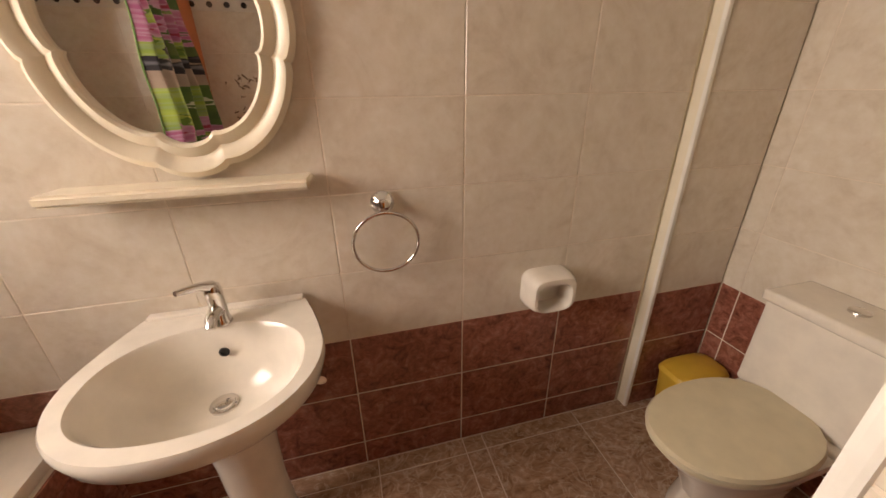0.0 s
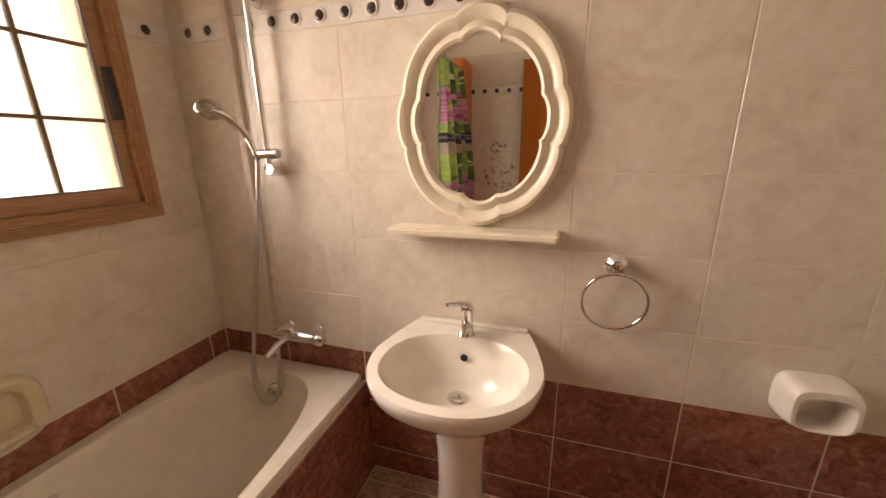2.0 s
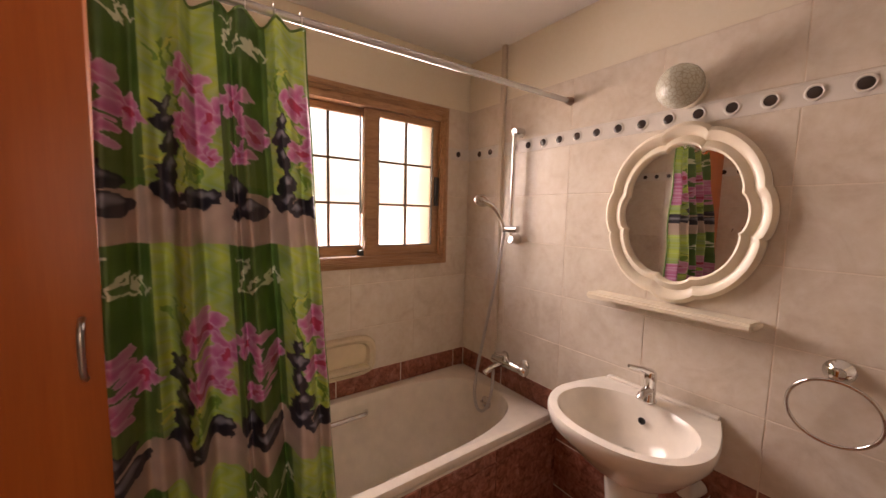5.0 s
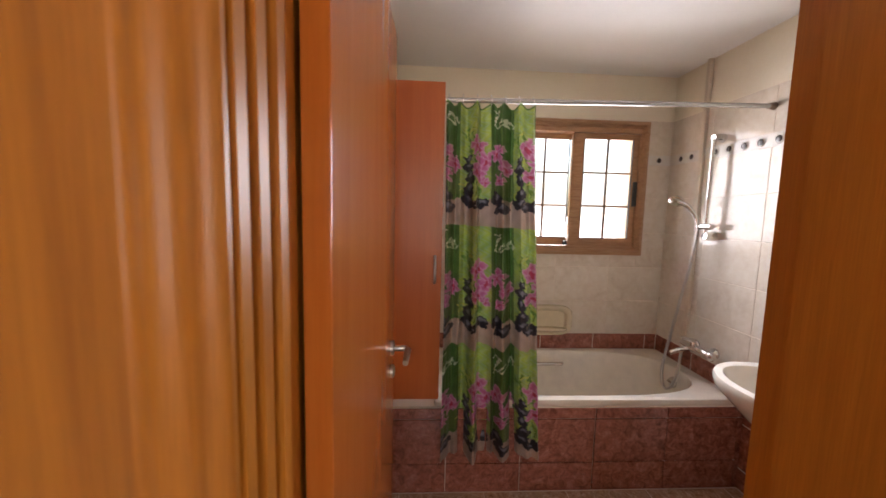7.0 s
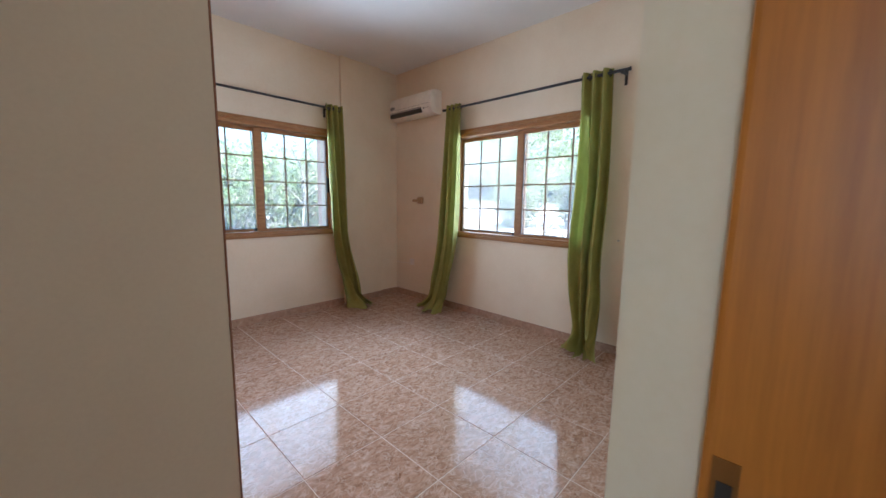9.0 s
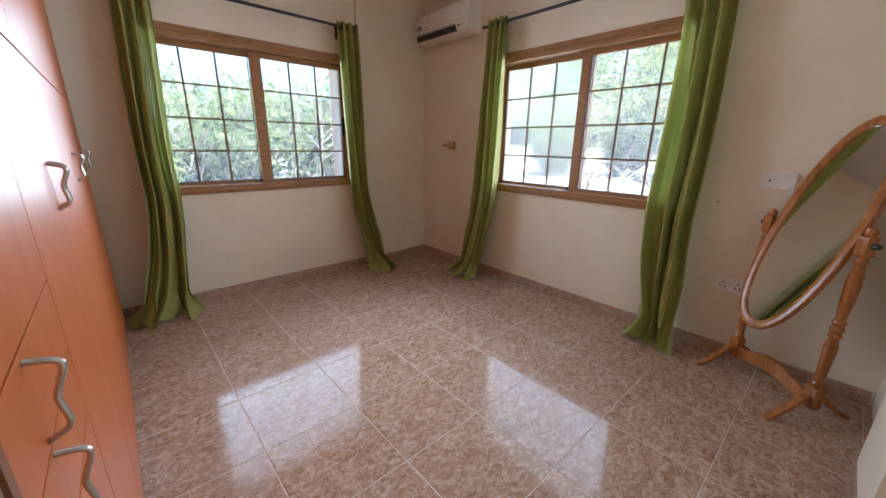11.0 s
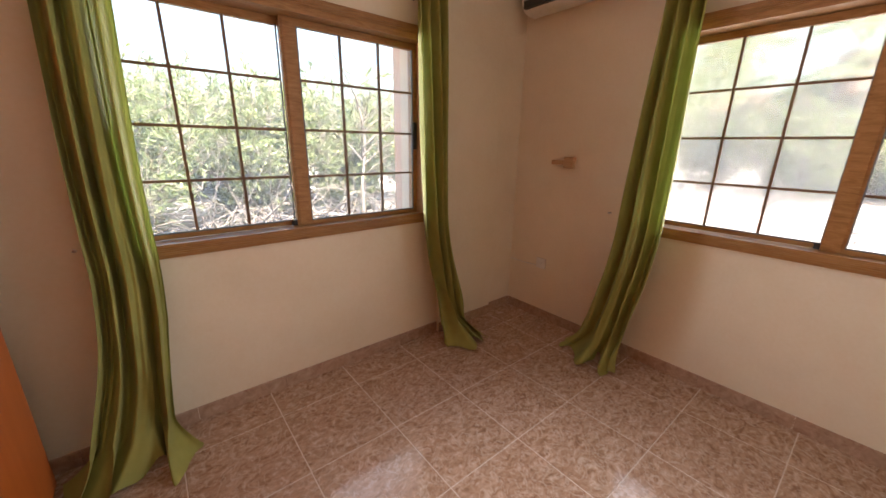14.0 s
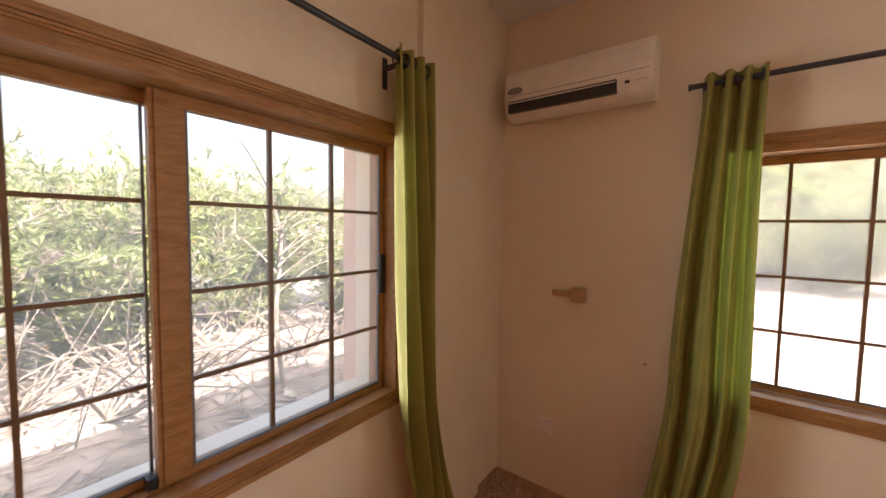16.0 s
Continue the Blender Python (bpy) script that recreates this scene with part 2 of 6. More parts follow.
def lathe(profile, seg=24, axis="z", centre=(0, 0, 0)):
    """A turned shape from (radius, height) pairs."""
    bm = bmesh.new()
    rings = []
    for r, h in profile:
        ring = []
        for j in range(seg):
            a = 2 * math.pi * j / seg
            v = (r * math.cos(a), r * math.sin(a), h)
            if axis == "y":
                v = (v[0], v[2], v[1])
            elif axis == "x":
                v = (v[2], v[0], v[1])
            ring.append(bm.verts.new(Vector(v) + Vector(centre)))
        rings.append(ring)
    for a, b in zip(rings, rings[1:]):
        for j in range(seg):
            bm.faces.new((a[j], a[(j + 1) % seg], b[(j + 1) % seg], b[j]))
    bm.faces.new(rings[0][::-1])
    bm.faces.new(rings[-1])
    bmesh.ops.recalc_face_normals(bm, faces=bm.faces[:])
    return bm


def curve_points(ctrl, n=24):
    """A smooth line through the given points."""
    c = [Vector(p) for p in ctrl]
    c = [c[0] * 2 - c[1]] + c + [c[-1] * 2 - c[-2]]
    out = []
    for k in range(1, len(c) - 2):
        for j in range(n):
            t = j / n
            a, b, d, e = c[k - 1], c[k], c[k + 1], c[k + 2]
            out.append(0.5 * (2 * b + (d - a) * t + (2 * a - 5 * b + 4 * d - e) * t * t + (3 * b - a - 3 * d + e) * t ** 3))
    out.append(c[-2])
    return out


def part(name, bm, mat, parent=None, label="", smooth=False):
    """Links a bmesh as one mesh object, under a thing or a part where one is given."""
    me = bpy.data.meshes.new(name)
    bmesh.ops.recalc_face_normals(bm, faces=bm.faces[:])
    bm.to_mesh(me)
    bm.free()
    me.materials.append(mat)
    if smooth:
        me.shade_smooth()
        me.set_sharp_from_angle(angle=radians(40))
    ob = new(name, me)
    if parent is not None:
        ob.parent = parent
    if label:
        tagged(ob, label=label)
    return ob


def thing(name, m, label, category, group="", kind=""):
    ob = new(name)
    ob.matrix_world = m
    ob.empty_display_size = 0.1
    return tagged(ob, label, category, group, kind)


def structure(name, bm, mat, label, category):
    return tagged(part(name, bm, mat), label, category, kind="structure")


# ---- the large structure ----
XW, YN, XD, YS = -1.84, 1.02, 0.07, -0.875      # bathroom: west and north tile faces, door wall, south wall
NX, NY = 1.19, 0.104                            # toilet niche: east wall and south wall
BC, HC, RC = 2.40, 2.45, 2.91                   # ceiling heights: bathroom, hall, bedroom
BW, BS, BN, BE = -2.35, -4.925, -1.17, 1.22      # bedroom faces
HX = 0.31                                       # hall face of the bathroom door wall

structure("floor", boxes((-2.7, 2.3, -5.3, 1.3, -0.2, -0.0016)), GROUT_FLOOR, "solid floor slab under marbled brown tiles", "floor")
structure("ceiling_bathroom", boxes((XW - 0.2, NX + 0.2, YS - 0.1, YN + 0.2, BC, BC + 0.2)), CEILING, "flat white painted bathroom ceiling", "ceiling")
structure("ceiling_hall", boxes((HX - 0.1, 2.3, -1.1, 0.1, HC, HC + 0.2)), CEILING, "flat white painted hall ceiling", "ceiling")
structure("ceiling_bedroom", boxes((BW - 0.3, BE + 0.2, BS - 0.35, -1.02, RC, RC + 0.2)), CEILING, "high white painted bedroom ceiling", "ceiling")


def wall_with_hole(along, a0, a1, d0, d1, z0, z1, holes=()):
    """A wall along x or y from a0 to a1, between the depths d0 and d1, with rectangular openings (a0, a1, z0, z1)."""
    bm = bmesh.new()
    cuts = sorted({a0, a1, *[h[0] for h in holes], *[h[1] for h in holes]})
    for p, q in zip(cuts, cuts[1:]):
        spans = [(z0, z1)]
        for h in holes:
            if h[0] <= p and q <= h[1]:
                spans = [(z0, h[2]), (h[3], z1)]
        for s0, s1 in spans:
            if s1 > s0:
                if along == "x":
                    box(bm, p, q, d0, d1, s0, s1)
                else:
                    box(bm, d0, d1, p, q, s0, s1)
    return bm


BWIN = (-0.115, 0.849, 1.172, 2.093)               # bathroom window: y0, y1, z0, z1
WWIN = (-3.905, -2.175, 0.873, 2.072)             # bedroom west window: y0, y1, z0, z1
SWIN = (-1.43, 0.215, 0.884, 2.075)                # bedroom south window: x0, x1, z0, z1
DOOR_B = (-0.875, -0.072, -0.05, 2.06)            # bathroom door opening: y0, y1
DOOR_R = (HX, 1.12, -0.05, 2.06)                # bedroom door opening: x0, x1
T8 = 0.008

wall_bn = structure("wall_bathroom_north", boxes((XW - 0.25, NX + 0.2, YN + T8, YN + 0.25, -0.05, 2.8)), BATH_PLASTER, "bathroom wall, cream tiles over a red-brown tile dado", "wall")
wall_bw = structure("wall_bathroom_west", wall_with_hole("y", YS - 0.1, YN + T8 - 0.002, XW - 0.25, XW - T8, -0.05, 2.8, [(BWIN[0] + 0.04, BWIN[1] - 0.04, BWIN[2] + 0.04, BWIN[3] - 0.04)]), BATH_PLASTER, "tiled bathroom window wall over the bathtub", "wall")
wall_bs = structure("wall_bathroom_south", boxes((XW - 0.15, XD - 0.002, -1.0, YS - T8, -0.05, 2.8)), BATH_PLASTER, "tiled wall between bathroom and bedroom", "wall")
wall_bd = structure("wall_bathroom_door", wall_with_hole("y", BN, NY - 0.002, XD + T8, HX - 0.002, -0.05, 3.2, [DOOR_B]), BATH_PLASTER, "wall with the bathroom doorway, plastered on the hall side", "wall")
wall_ns = structure("wall_niche_south", boxes((HX, 2.3, 0.0, NY - T8, -0.05, 2.8)), PLASTER, "wall between toilet niche and hall", "wall")
wall_ne = structure("wall_niche_east", boxes((NX + T8, NX + 0.2, NY, YN, -0.05, 2.8)), BATH_PLASTER, "tiled wall behind the toilet", "wall")
# unseen east end; its opening is added for the hall's fill lamp
structure("wall_hall_east", wall_with_hole("y", -1.16, 0.0, 2.1, 2.3, -0.05, 2.8, [(-0.80, -0.18, 1.0, 2.0)]), PLASTER, "plain cream hall wall", "wall")
structure("wall_hall_south", wall_with_hole("x", HX, 2.1, -1.16, -0.98, -0.05, 3.2, [DOOR_R]), PLASTER, "wall with the bedroom doorway", "wall")
structure("wall_bedroom_north", boxes((BW, XD + T8 - 0.002, BN, -1.002, -0.05, 3.2)), PLASTER, "cream plastered bedroom wall beside the doorway", "wall")
structure("pilaster_north", boxes((-1.64, -1.2, BN - 0.07, BN - 0.002, 0, RC)), PLASTER, "shallow cream plastered pilaster beside the doorway", "pilaster")
structure("wall_bedroom_west", wall_with_hole("y", BS - 0.35, -1.002, BW - 0.25, BW, -0.05, 3.2, [(WWIN[0] + 0.04, WWIN[1] - 0.04, WWIN[2] + 0.04, WWIN[3] - 0.04)]), PLASTER, "cream plastered bedroom wall with a wide window", "wall")
structure("wall_bedroom_south", wall_with_hole("x", BW, BE, BS - 0.27, BS, -0.05, 3.2, [(SWIN[0] + 0.04, SWIN[1] - 0.04, SWIN[2] + 0.04, SWIN[3] - 0.04)]), PLASTER, "cream plastered bedroom wall with a wide window", "wall")
structure("pilaster", boxes((-2.06, -1.51, BS + 0.001, BS + 0.032, 0, RC)), PLASTER, "shallow cream plastered pilaster in the bedroom corner", "pilaster")
structure("wall_bedroom_east", boxes((BE, BE + 0.2, BS - 0.27, -1.162, -0.05, 3.2)), PLASTER, "plain cream wall behind the wardrobe", "wall")
structure("outer_render_south", boxes((-1.75, SWIN[0] + 0.04, BS - 0.36, BS - 0.272, -0.3, 3.2)), PEACH, "peach rendered outside wall wing beside the window", "wall")


# ---- windows ----
def sliding_window(name, m, w, z0, z1, cols, rows, frame_mat, glass, label, latches=(-1,), hazy=None, deep=0.085, side=0.075, low=0.082, high=0.116):
    """A two-sash sliding window; local x along the wall, y into the room, the wall's face at y = 0. The sash at -x runs in front."""
    win = thing(name, m, label, "window", kind="structure")
    h = w / 2

    def ring(bm, off, t, y0, y1, head=0.0):
        x0, x1, a, b = -h + off, h - off, z0 + off, z1 - off
        box(bm, x0, x1, y0, y1, b - t - head, b)
        box(bm, x0, x1, y0, y1, a, a + t)
        box(bm, x0, x0 + t, y0, y1, a + t, b - t - head)
        box(bm, x1 - t, x1, y0, y1, a + t, b - t - head)

    bm = bmesh.new()
    for off, t, y1 in ((0.0, 0.010, 0.016), (0.010, 0.003, 0.020), (0.013, 0.006, 0.026), (0.019, 0.002, 0.022), (0.021, 0.009, 0.030), (0.030, 0.002, 0.022), (0.032, 0.006, 0.026), (0.038, 0.006, 0.018)):
        ring(bm, off, t, 0.001, y1)
    part("architrave", bm, frame_mat, win)
    bm = bmesh.new()
    ring(bm, 0.044, 0.008, -deep - 0.075, 0.010, high - 0.090)
    box(bm, -h + 0.052, h - 0.052, -deep - 0.012, -deep + 0.018, z0 + 0.052, z0 + 0.058)
    box(bm, -h + 0.052, h - 0.052, -deep + 0.030, 0.006, z0 + 0.052, z0 + 0.060)
    part("window_frame", bm, frame_mat, win)
    ix, iz0, iz1 = h - 0.053, z0 + 0.059, z1 - high + 0.036
    st, sz, sh_ = 0.040, low - 0.059, 0.036
    sj = side - 0.053
    for front in (True, False):
        x0, x1 = (-ix, 0.042) if front else (-0.042, ix)
        y0, y1 = (-deep - 0.015, -deep + 0.015) if front else (-deep - 0.057, -deep - 0.027)
        lx, rx = (sj, 2 * st) if front else (st, sj)
        bm = bmesh.new()
        box(bm, x0, x0 + lx, y0, y1, iz0, iz1)
        box(bm, x1 - rx, x1, y0, y1, iz0, iz1)
        box(bm, x0 + lx, x1 - rx, y0, y1, iz0, iz0 + sz)
        box(bm, x0 + lx, x1 - rx, y0, y1, iz1 - sh_, iz1)
        if front:
            box(bm, x1 - rx + 0.012, x1 - 0.012, y1, y1 + 0.004, iz0 + 0.004, iz1 - 0.004)
        box(bm, x0 + lx, x1 - rx, y1, y1 + 0.003, iz0 + 0.006, iz0 + 0.018)
        sash = part("sash", bm, frame_mat, win)
        gx0, gx1, gz0, gz1 = x0 + lx, x1 - rx, iz0 + sz, iz1 - sh_
        if not front:
            gx0 += 0.045
        ym = (y0 + y1) / 2
        pane = part("pane", boxes((gx0, gx1, ym - 0.003, ym + 0.003, gz0, gz1)), hazy if hazy and not front else glass, sash)
        pane.visible_shadow = False
        for k in range(1, cols):
            x = gx0 + (gx1 - gx0) * k / cols
            part("glazing_bar", boxes((x - 0.006, x + 0.006, ym - 0.008, ym + 0.008, gz0, gz1)), BAR, sash)
        for k in range(1, rows):
            z = gz0 + (gz1 - gz0) * k / rows
            part("glazing_bar", boxes((gx0, gx1, ym - 0.006, ym + 0.006, z - 0.006, z + 0.006)), BAR, sash)
        g = bmesh.new()
        box(g, gx0, gx0 + 0.006, ym + 0.004, y1 + 0.001, gz0, gz1)
        box(g, gx1 - 0.006, gx1, ym + 0.004, y1 + 0.001, gz0, gz1)
        box(g, gx0 + 0.006, gx1 - 0.006, ym + 0.004, y1 + 0.001, gz0, gz0 + 0.007)
        part("gasket", g, GASKET, sash)
    zc = (z0 + z1) / 2 - 0.03
    for s in latches:
        y = -deep + 0.015 if s < 0 else -deep - 0.027
        part("latch", soft_box((s * ix - 0.014 - s * 0.014, s * ix + 0.014 - s * 0.014, y, y + 0.014, zc - 0.085, zc + 0.085), 0.004), DARK, win, "black finger-pull latch")
    part("catch", soft_box((0.043, 0.066, -deep - 0.026, -deep + 0.012, iz0 + 0.004, iz0 + 0.034), 0.003), DARK, win)
    return win


sliding_window("window_1", pose(XW, (BWIN[0] + BWIN[1]) / 2, 0, 0, 0, -90), BWIN[1] - BWIN[0], BWIN[2], BWIN[3], 2, 3, BATH_FRAME, FROST, "brown sliding bathroom window with obscured glass", (-1, 1), deep=0.03, side=0.092, low=0.112, high=0.118)
sliding_window("window_2", pose(BW, (WWIN[0] + WWIN[1]) / 2, 0, 0, 0, -90), WWIN[1] - WWIN[0], WWIN[2], WWIN[3], 3, 4, FRAME_WOOD, GLASS, "wood-print sliding window with glazing bars, one sash dusty", hazy=HAZE)
sliding_window("window_3", pose((SWIN[0] + SWIN[1]) / 2, BS, 0), SWIN[1] - SWIN[0], SWIN[2], SWIN[3], 3, 4, FRAME_WOOD, GLASS, "wood-print sliding window with glazing bars, closed")
# added window, out of view, around the hall's fill lamp
sliding_window("added_window", pose(2.1, -0.49, 0, 0, 0, 90), 0.70, 0.96, 2.04, 2, 3, FRAME_WOOD, FROST, "added wood-print sliding window out of view, opening for the hall fill lamp")


# ---- wall tiles ----
def tile_mesh(name, u, v, t, mat, key={}):
    """A thin tile with chamfered edges, lying in x and z, its face towards -y."""
    k = (name, round(u, 3), round(v, 3), mat.name)
    if k not in key:
        bm = bmesh.new()
        e = 0.0015
        back = [bm.verts.new(p) for p in ((0, t, 0), (u, t, 0), (u, t, v), (0, t, v))]
        mid = [bm.verts.new(p) for p in ((0, e, 0), (u, e, 0), (u, e, v), (0, e, v))]
        top = [bm.verts.new(p) for p in ((e, 0, e), (u - e, 0, e), (u - e, 0, v - e), (e, 0, v - e))]
        for a, b in ((back, mid), (mid, top)):
            for j in range(4):
                bm.faces.new((a[j], a[(j + 1) % 4], b[(j + 1) % 4], b[j]))
        bm.faces.new(top)
        bmesh.ops.recalc_face_normals(bm, faces=bm.faces[:])
        me = bpy.data.meshes.new(name)
        bm.to_mesh(me)
        bm.free()
        me.materials.append(mat)
        key[k] = me
    return key[k]


def cuts(a, b, anchor, pitch):
    """The joints of a course between a and b."""
    k0 = math.ceil((a - anchor) / pitch + 0.02)
    out = [a]
    x = anchor + k0 * pitch
    while x < b - 0.02:
        out.append(x)
        x += pitch
    return out + [b]


def tile_wall(parent, m, u0, u1, rows, anchor, pitch, mat, holes=(), name="tile", gap=0.003, t=0.007):
    """Tiles on a wall: m carries local x along the wall and -y towards the room; rows: heights of the joints."""
    us = cuts(u0, u1, anchor, pitch)
    for z0, z1 in zip(rows, rows[1:]):
        for p, q in zip(us, us[1:]):
            pieces = [(p, q, z0, z1)]
            for ha, hb, hc, hd in holes:
                nxt = []
                for a, b, c, d in pieces:
                    if b <= ha or a >= hb or d <= hc or c >= hd:
                        nxt.append((a, b, c, d))
                        continue
                    if a < ha:
                        nxt.append((a, ha, c, d))
                    if b > hb:
                        nxt.append((hb, b, c, d))
                    if c < hc:
                        nxt.append((max(a, ha), min(b, hb), c, hc))
                    if d > hd:
                        nxt.append((max(a, ha), min(b, hb), hd, d))
                pieces = nxt
            for a, b, c, d in pieces:
                if b - a < 0.012 or d - c < 0.012:
                    continue
                ob = new(name, tile_mesh(name, b - a - gap, d - c - gap, t, mat))
                ob.parent = parent
                ob.matrix_world = m @ pose(a + gap / 2, 0, c + gap / 2)


def frieze(parent, m, u0, u1, z, anchor):
    """The decorated border: a pale strip with two fine ribs and dark oval bosses."""
    strip = part("border_strip", boxes((u0, u1, 0.0005, 0.0075, z - 0.034, z + 0.034), (u0, u1, -0.002, 0.0005, z - 0.034, z - 0.028), (u0, u1, -0.002, 0.0005, z + 0.028, z + 0.034)), BORDER, parent, "pale border strip with dark bosses")
    strip.matrix_world = m
    x = anchor + math.ceil((u0 - anchor) / 0.096 + 0.2) * 0.096
    while x < u1 - 0.015:
        for nm, prof, mt in (("boss_rim", [(0.0245, 0.0), (0.0245, -0.002), (0.020, -0.004), (0.0165, -0.002)], BORDER), ("boss", [(0.017, 0.0), (0.017, -0.0025), (0.010, -0.0045), (0.003, -0.005)], BOSS)):
            k = "_" + nm
            if k not in MESHES:
                bm = lathe(prof, 14, "y")
                me = bpy.data.meshes.new(nm)
                bm.to_mesh(me)
                bm.free()
                me.materials.append(mt)
                MESHES[k] = me
            ob = new(nm, MESHES[k])
            ob.parent = strip
            ob.matrix_world = m @ pose(x, 0.0, z)
        x += 0.096


MESHES = {}
BORDER = plain("border_pale", (0.70, 0.66, 0.60), 0.25)
BOSS = plain("boss_dark", (0.045, 0.032, 0.028), 0.15)
PITCH = 0.388
ROWS_RED = [0.0, 0.114, 0.358, 0.598]
ROWS_UP = [0.598, 0.842, 1.085, 1.331, 1.575, 1.804]
ROWS_TOP = [1.872, 2.104]


def clad(wall, m, u0, u1, anchor, z_low=0.0, holes=(), boss=0.0, red_anchor=None):
    red = [z for z in ROWS_RED if z > z_low + 0.02]
    red = [z_low] + red
    tile_wall(wall, m, u0, u1, red, anchor if red_anchor is None else red_anchor, PITCH, TILE_RED, holes, "red_tile", 0.0042)
    tile_wall(wall, m, u0, u1, ROWS_UP, anchor, PITCH, TILE, holes)
    tile_wall(wall, m, u0, u1, ROWS_TOP, anchor, PITCH, TILE, holes)
    spans = [(u0, u1)]
    for ha, hb, hc, hd in holes:
        if hc < 1.838 < hd:
            spans = [s for a, b in spans for s in ((a, min(b, ha)), (max(a, hb), b)) if s[1] - s[0] > 0.02]
    for a, b in spans:
        frieze(wall, m, a, b, 1.838, boss)
    g = part("grout", wall_with_hole("x", u0, u1, 0.0013, 0.0079, z_low, 2.104, holes), GROUT, wall)
    g.matrix_world = m


TUBZ = 0.487
M_N = pose(0, YN, 0)
clad(wall_bn, M_N, XW, 0.825, 0.067, 0.0, (), -0.776)
# boxed pipe run in the corner of the niche, one tile step proud of the wall
structure("pipe_casing", boxes((0.842, NX, YN - 0.03, YN + T8 - 0.001, 0, BC)), BATH_PLASTER, "boxed-in pipe run, tiled like the wall", "wall")
wall_pc = bpy.data.objects["pipe_casing"]
clad(wall_pc, pose(0, YN - 0.038, 0), 0.858, NX, 0.843, 0.0, (), -0.776)
M_W = pose(XW, 0, 0, 0, 0, 90)
wh = (BWIN[0] + 0.03, BWIN[1] - 0.03, BWIN[2] + 0.03, BWIN[3] - 0.03)
clad(wall_bw, M_W, YS, YN, 0.63, TUBZ - 0.02, [wh], 0.936, red_anchor=0.55)
M_S = pose(0, YS, 0, 0, 0, 180)
clad(wall_bs, M_S, -XD, -XW, 0.3)
M_D = pose(XD, 0, 0, 0, 0, -90)
clad(wall_bd, M_D, -NY, -YS, 0.27, 0.0, [(-DOOR_B[1] - 0.045, -DOOR_B[0] + 0.01, -0.1, 2.12)])
M_E = pose(NX, 0, 0, 0, 0, -90)
clad(wall_ne, M_E, -YN + 0.04, -NY, -0.905)
M_Q = pose(0, NY, 0, 0, 0, 180)
clad(wall_ns, M_Q, -NX, -XD, -0.5)
for nm, d in (("corner_trim", (0.842, 0.858, YN - 0.044, YN - 0.024, 0, 2.39)), ("corner_trim", (XD - 0.006, XD + 0.018, NY - 0.012, NY + 0.008, 0, 2.39))):
    tagged(part(nm, soft_box(d, 0.006), PLASTIC_WHITE), "white plastic tile corner trim strip", "trim", kind="structure")
GLUE = plain("old_adhesive_brown", (0.16, 0.10, 0.06), 0.85)
rnd = random.Random(31)
bm = bmesh.new()
for cx, cz, w, h in ((-0.86, 1.42, 0.10, 0.02), (-0.86, 1.30, 0.03, 0.12), (-0.77, 1.24, 0.05, 0.05), (-0.80, 1.10, 0.07, 0.03), (-0.92, 1.18, 0.03, 0.09)):
    for q in range(9):
        px, pz = cx + rnd.uniform(-w, w), cz + rnd.uniform(-h, h)
        pts = [(px + rnd.uniform(-0.022, 0.022), YS + 0.0005, pz + rnd.uniform(-0.022, 0.022)) for _ in range(3)]
        tube(bm, pts, [0.002, rnd.uniform(0.003, 0.006), 0.0015], 5)
part("glue_mark", bm, GLUE, wall_bs, "brown adhesive left where a fitting was torn off")
PIPE_COVER = plain("pipe_cover_beige", (0.62, 0.53, 0.42), 0.4)
structure("conduit", soft_box((-1.555, -1.527, YN - 0.020, YN + 0.004, 0.60, BC), 0.007), PIPE_COVER, "cream pipe cover running up the tiled wall", "pipe cover")


# ---- bathtub ----
def superellipse(cx, cy, a, b, n, k, seg=48):
    out = []
    for j in range(seg):
        t = 2 * math.pi * j / seg
        c, s = math.cos(t), math.sin(t)
        out.append((cx + a * math.copysign(abs(c) ** (2 / n), c), cy + b * math.copysign(abs(s) ** (2 / n), s), k))
    return out


def skin(rings, cap_last=True, close=True):
    bm = bmesh.new()
    vr = [[bm.verts.new(p) for p in r] for r in rings]
    n = len(vr[0])
    for a, b in zip(vr, vr[1:]):
        for j in range(n if close else n - 1):
            bm.faces.new((a[j], a[(j + 1) % n], b[(j + 1) % n], b[j]))
    if cap_last:
        bm.faces.new(vr[-1])
    return bm


TX0, TX1, TY0, TY1 = XW, -1.105, -0.62, YN
tcx, tcy = (TX0 + TX1) / 2, (TY0 + TY1) / 2
tub = thing("bathtub", pose(0, 0, 0), "cream enamelled bathtub set in a red-brown tiled surround", "bathtub")
rings = []
ha, hb = (TX1 - TX0) / 2, (TY1 - TY0) / 2
rings.append(superellipse(tcx, tcy, ha, hb, 40, TUBZ - 0.03, 96))
rings.append(superellipse(tcx, tcy, ha, hb, 40, TUBZ - 0.008, 96))
rings.append(superellipse(tcx, tcy, ha - 0.006, hb - 0.006, 40, TUBZ, 96))
for inset, iy, n, z in ((0.05, 0.080, 3.1, TUBZ), (0.057, 0.087, 3.05, TUBZ - 0.006), (0.066, 0.095, 3.0, TUBZ - 0.05), (0.085, 0.108, 3.0, 0.32), (0.12, 0.165, 2.9, 0.19), (0.165, 0.26, 3.2, 0.125), (0.23, 0.36, 3, 0.10)):
    rings.append(superellipse(tcx, tcy - 0.0, ha - inset, hb - iy, n, z, 96))
part("tub_shell", skin(rings), ACRYLIC, tub, smooth=True)
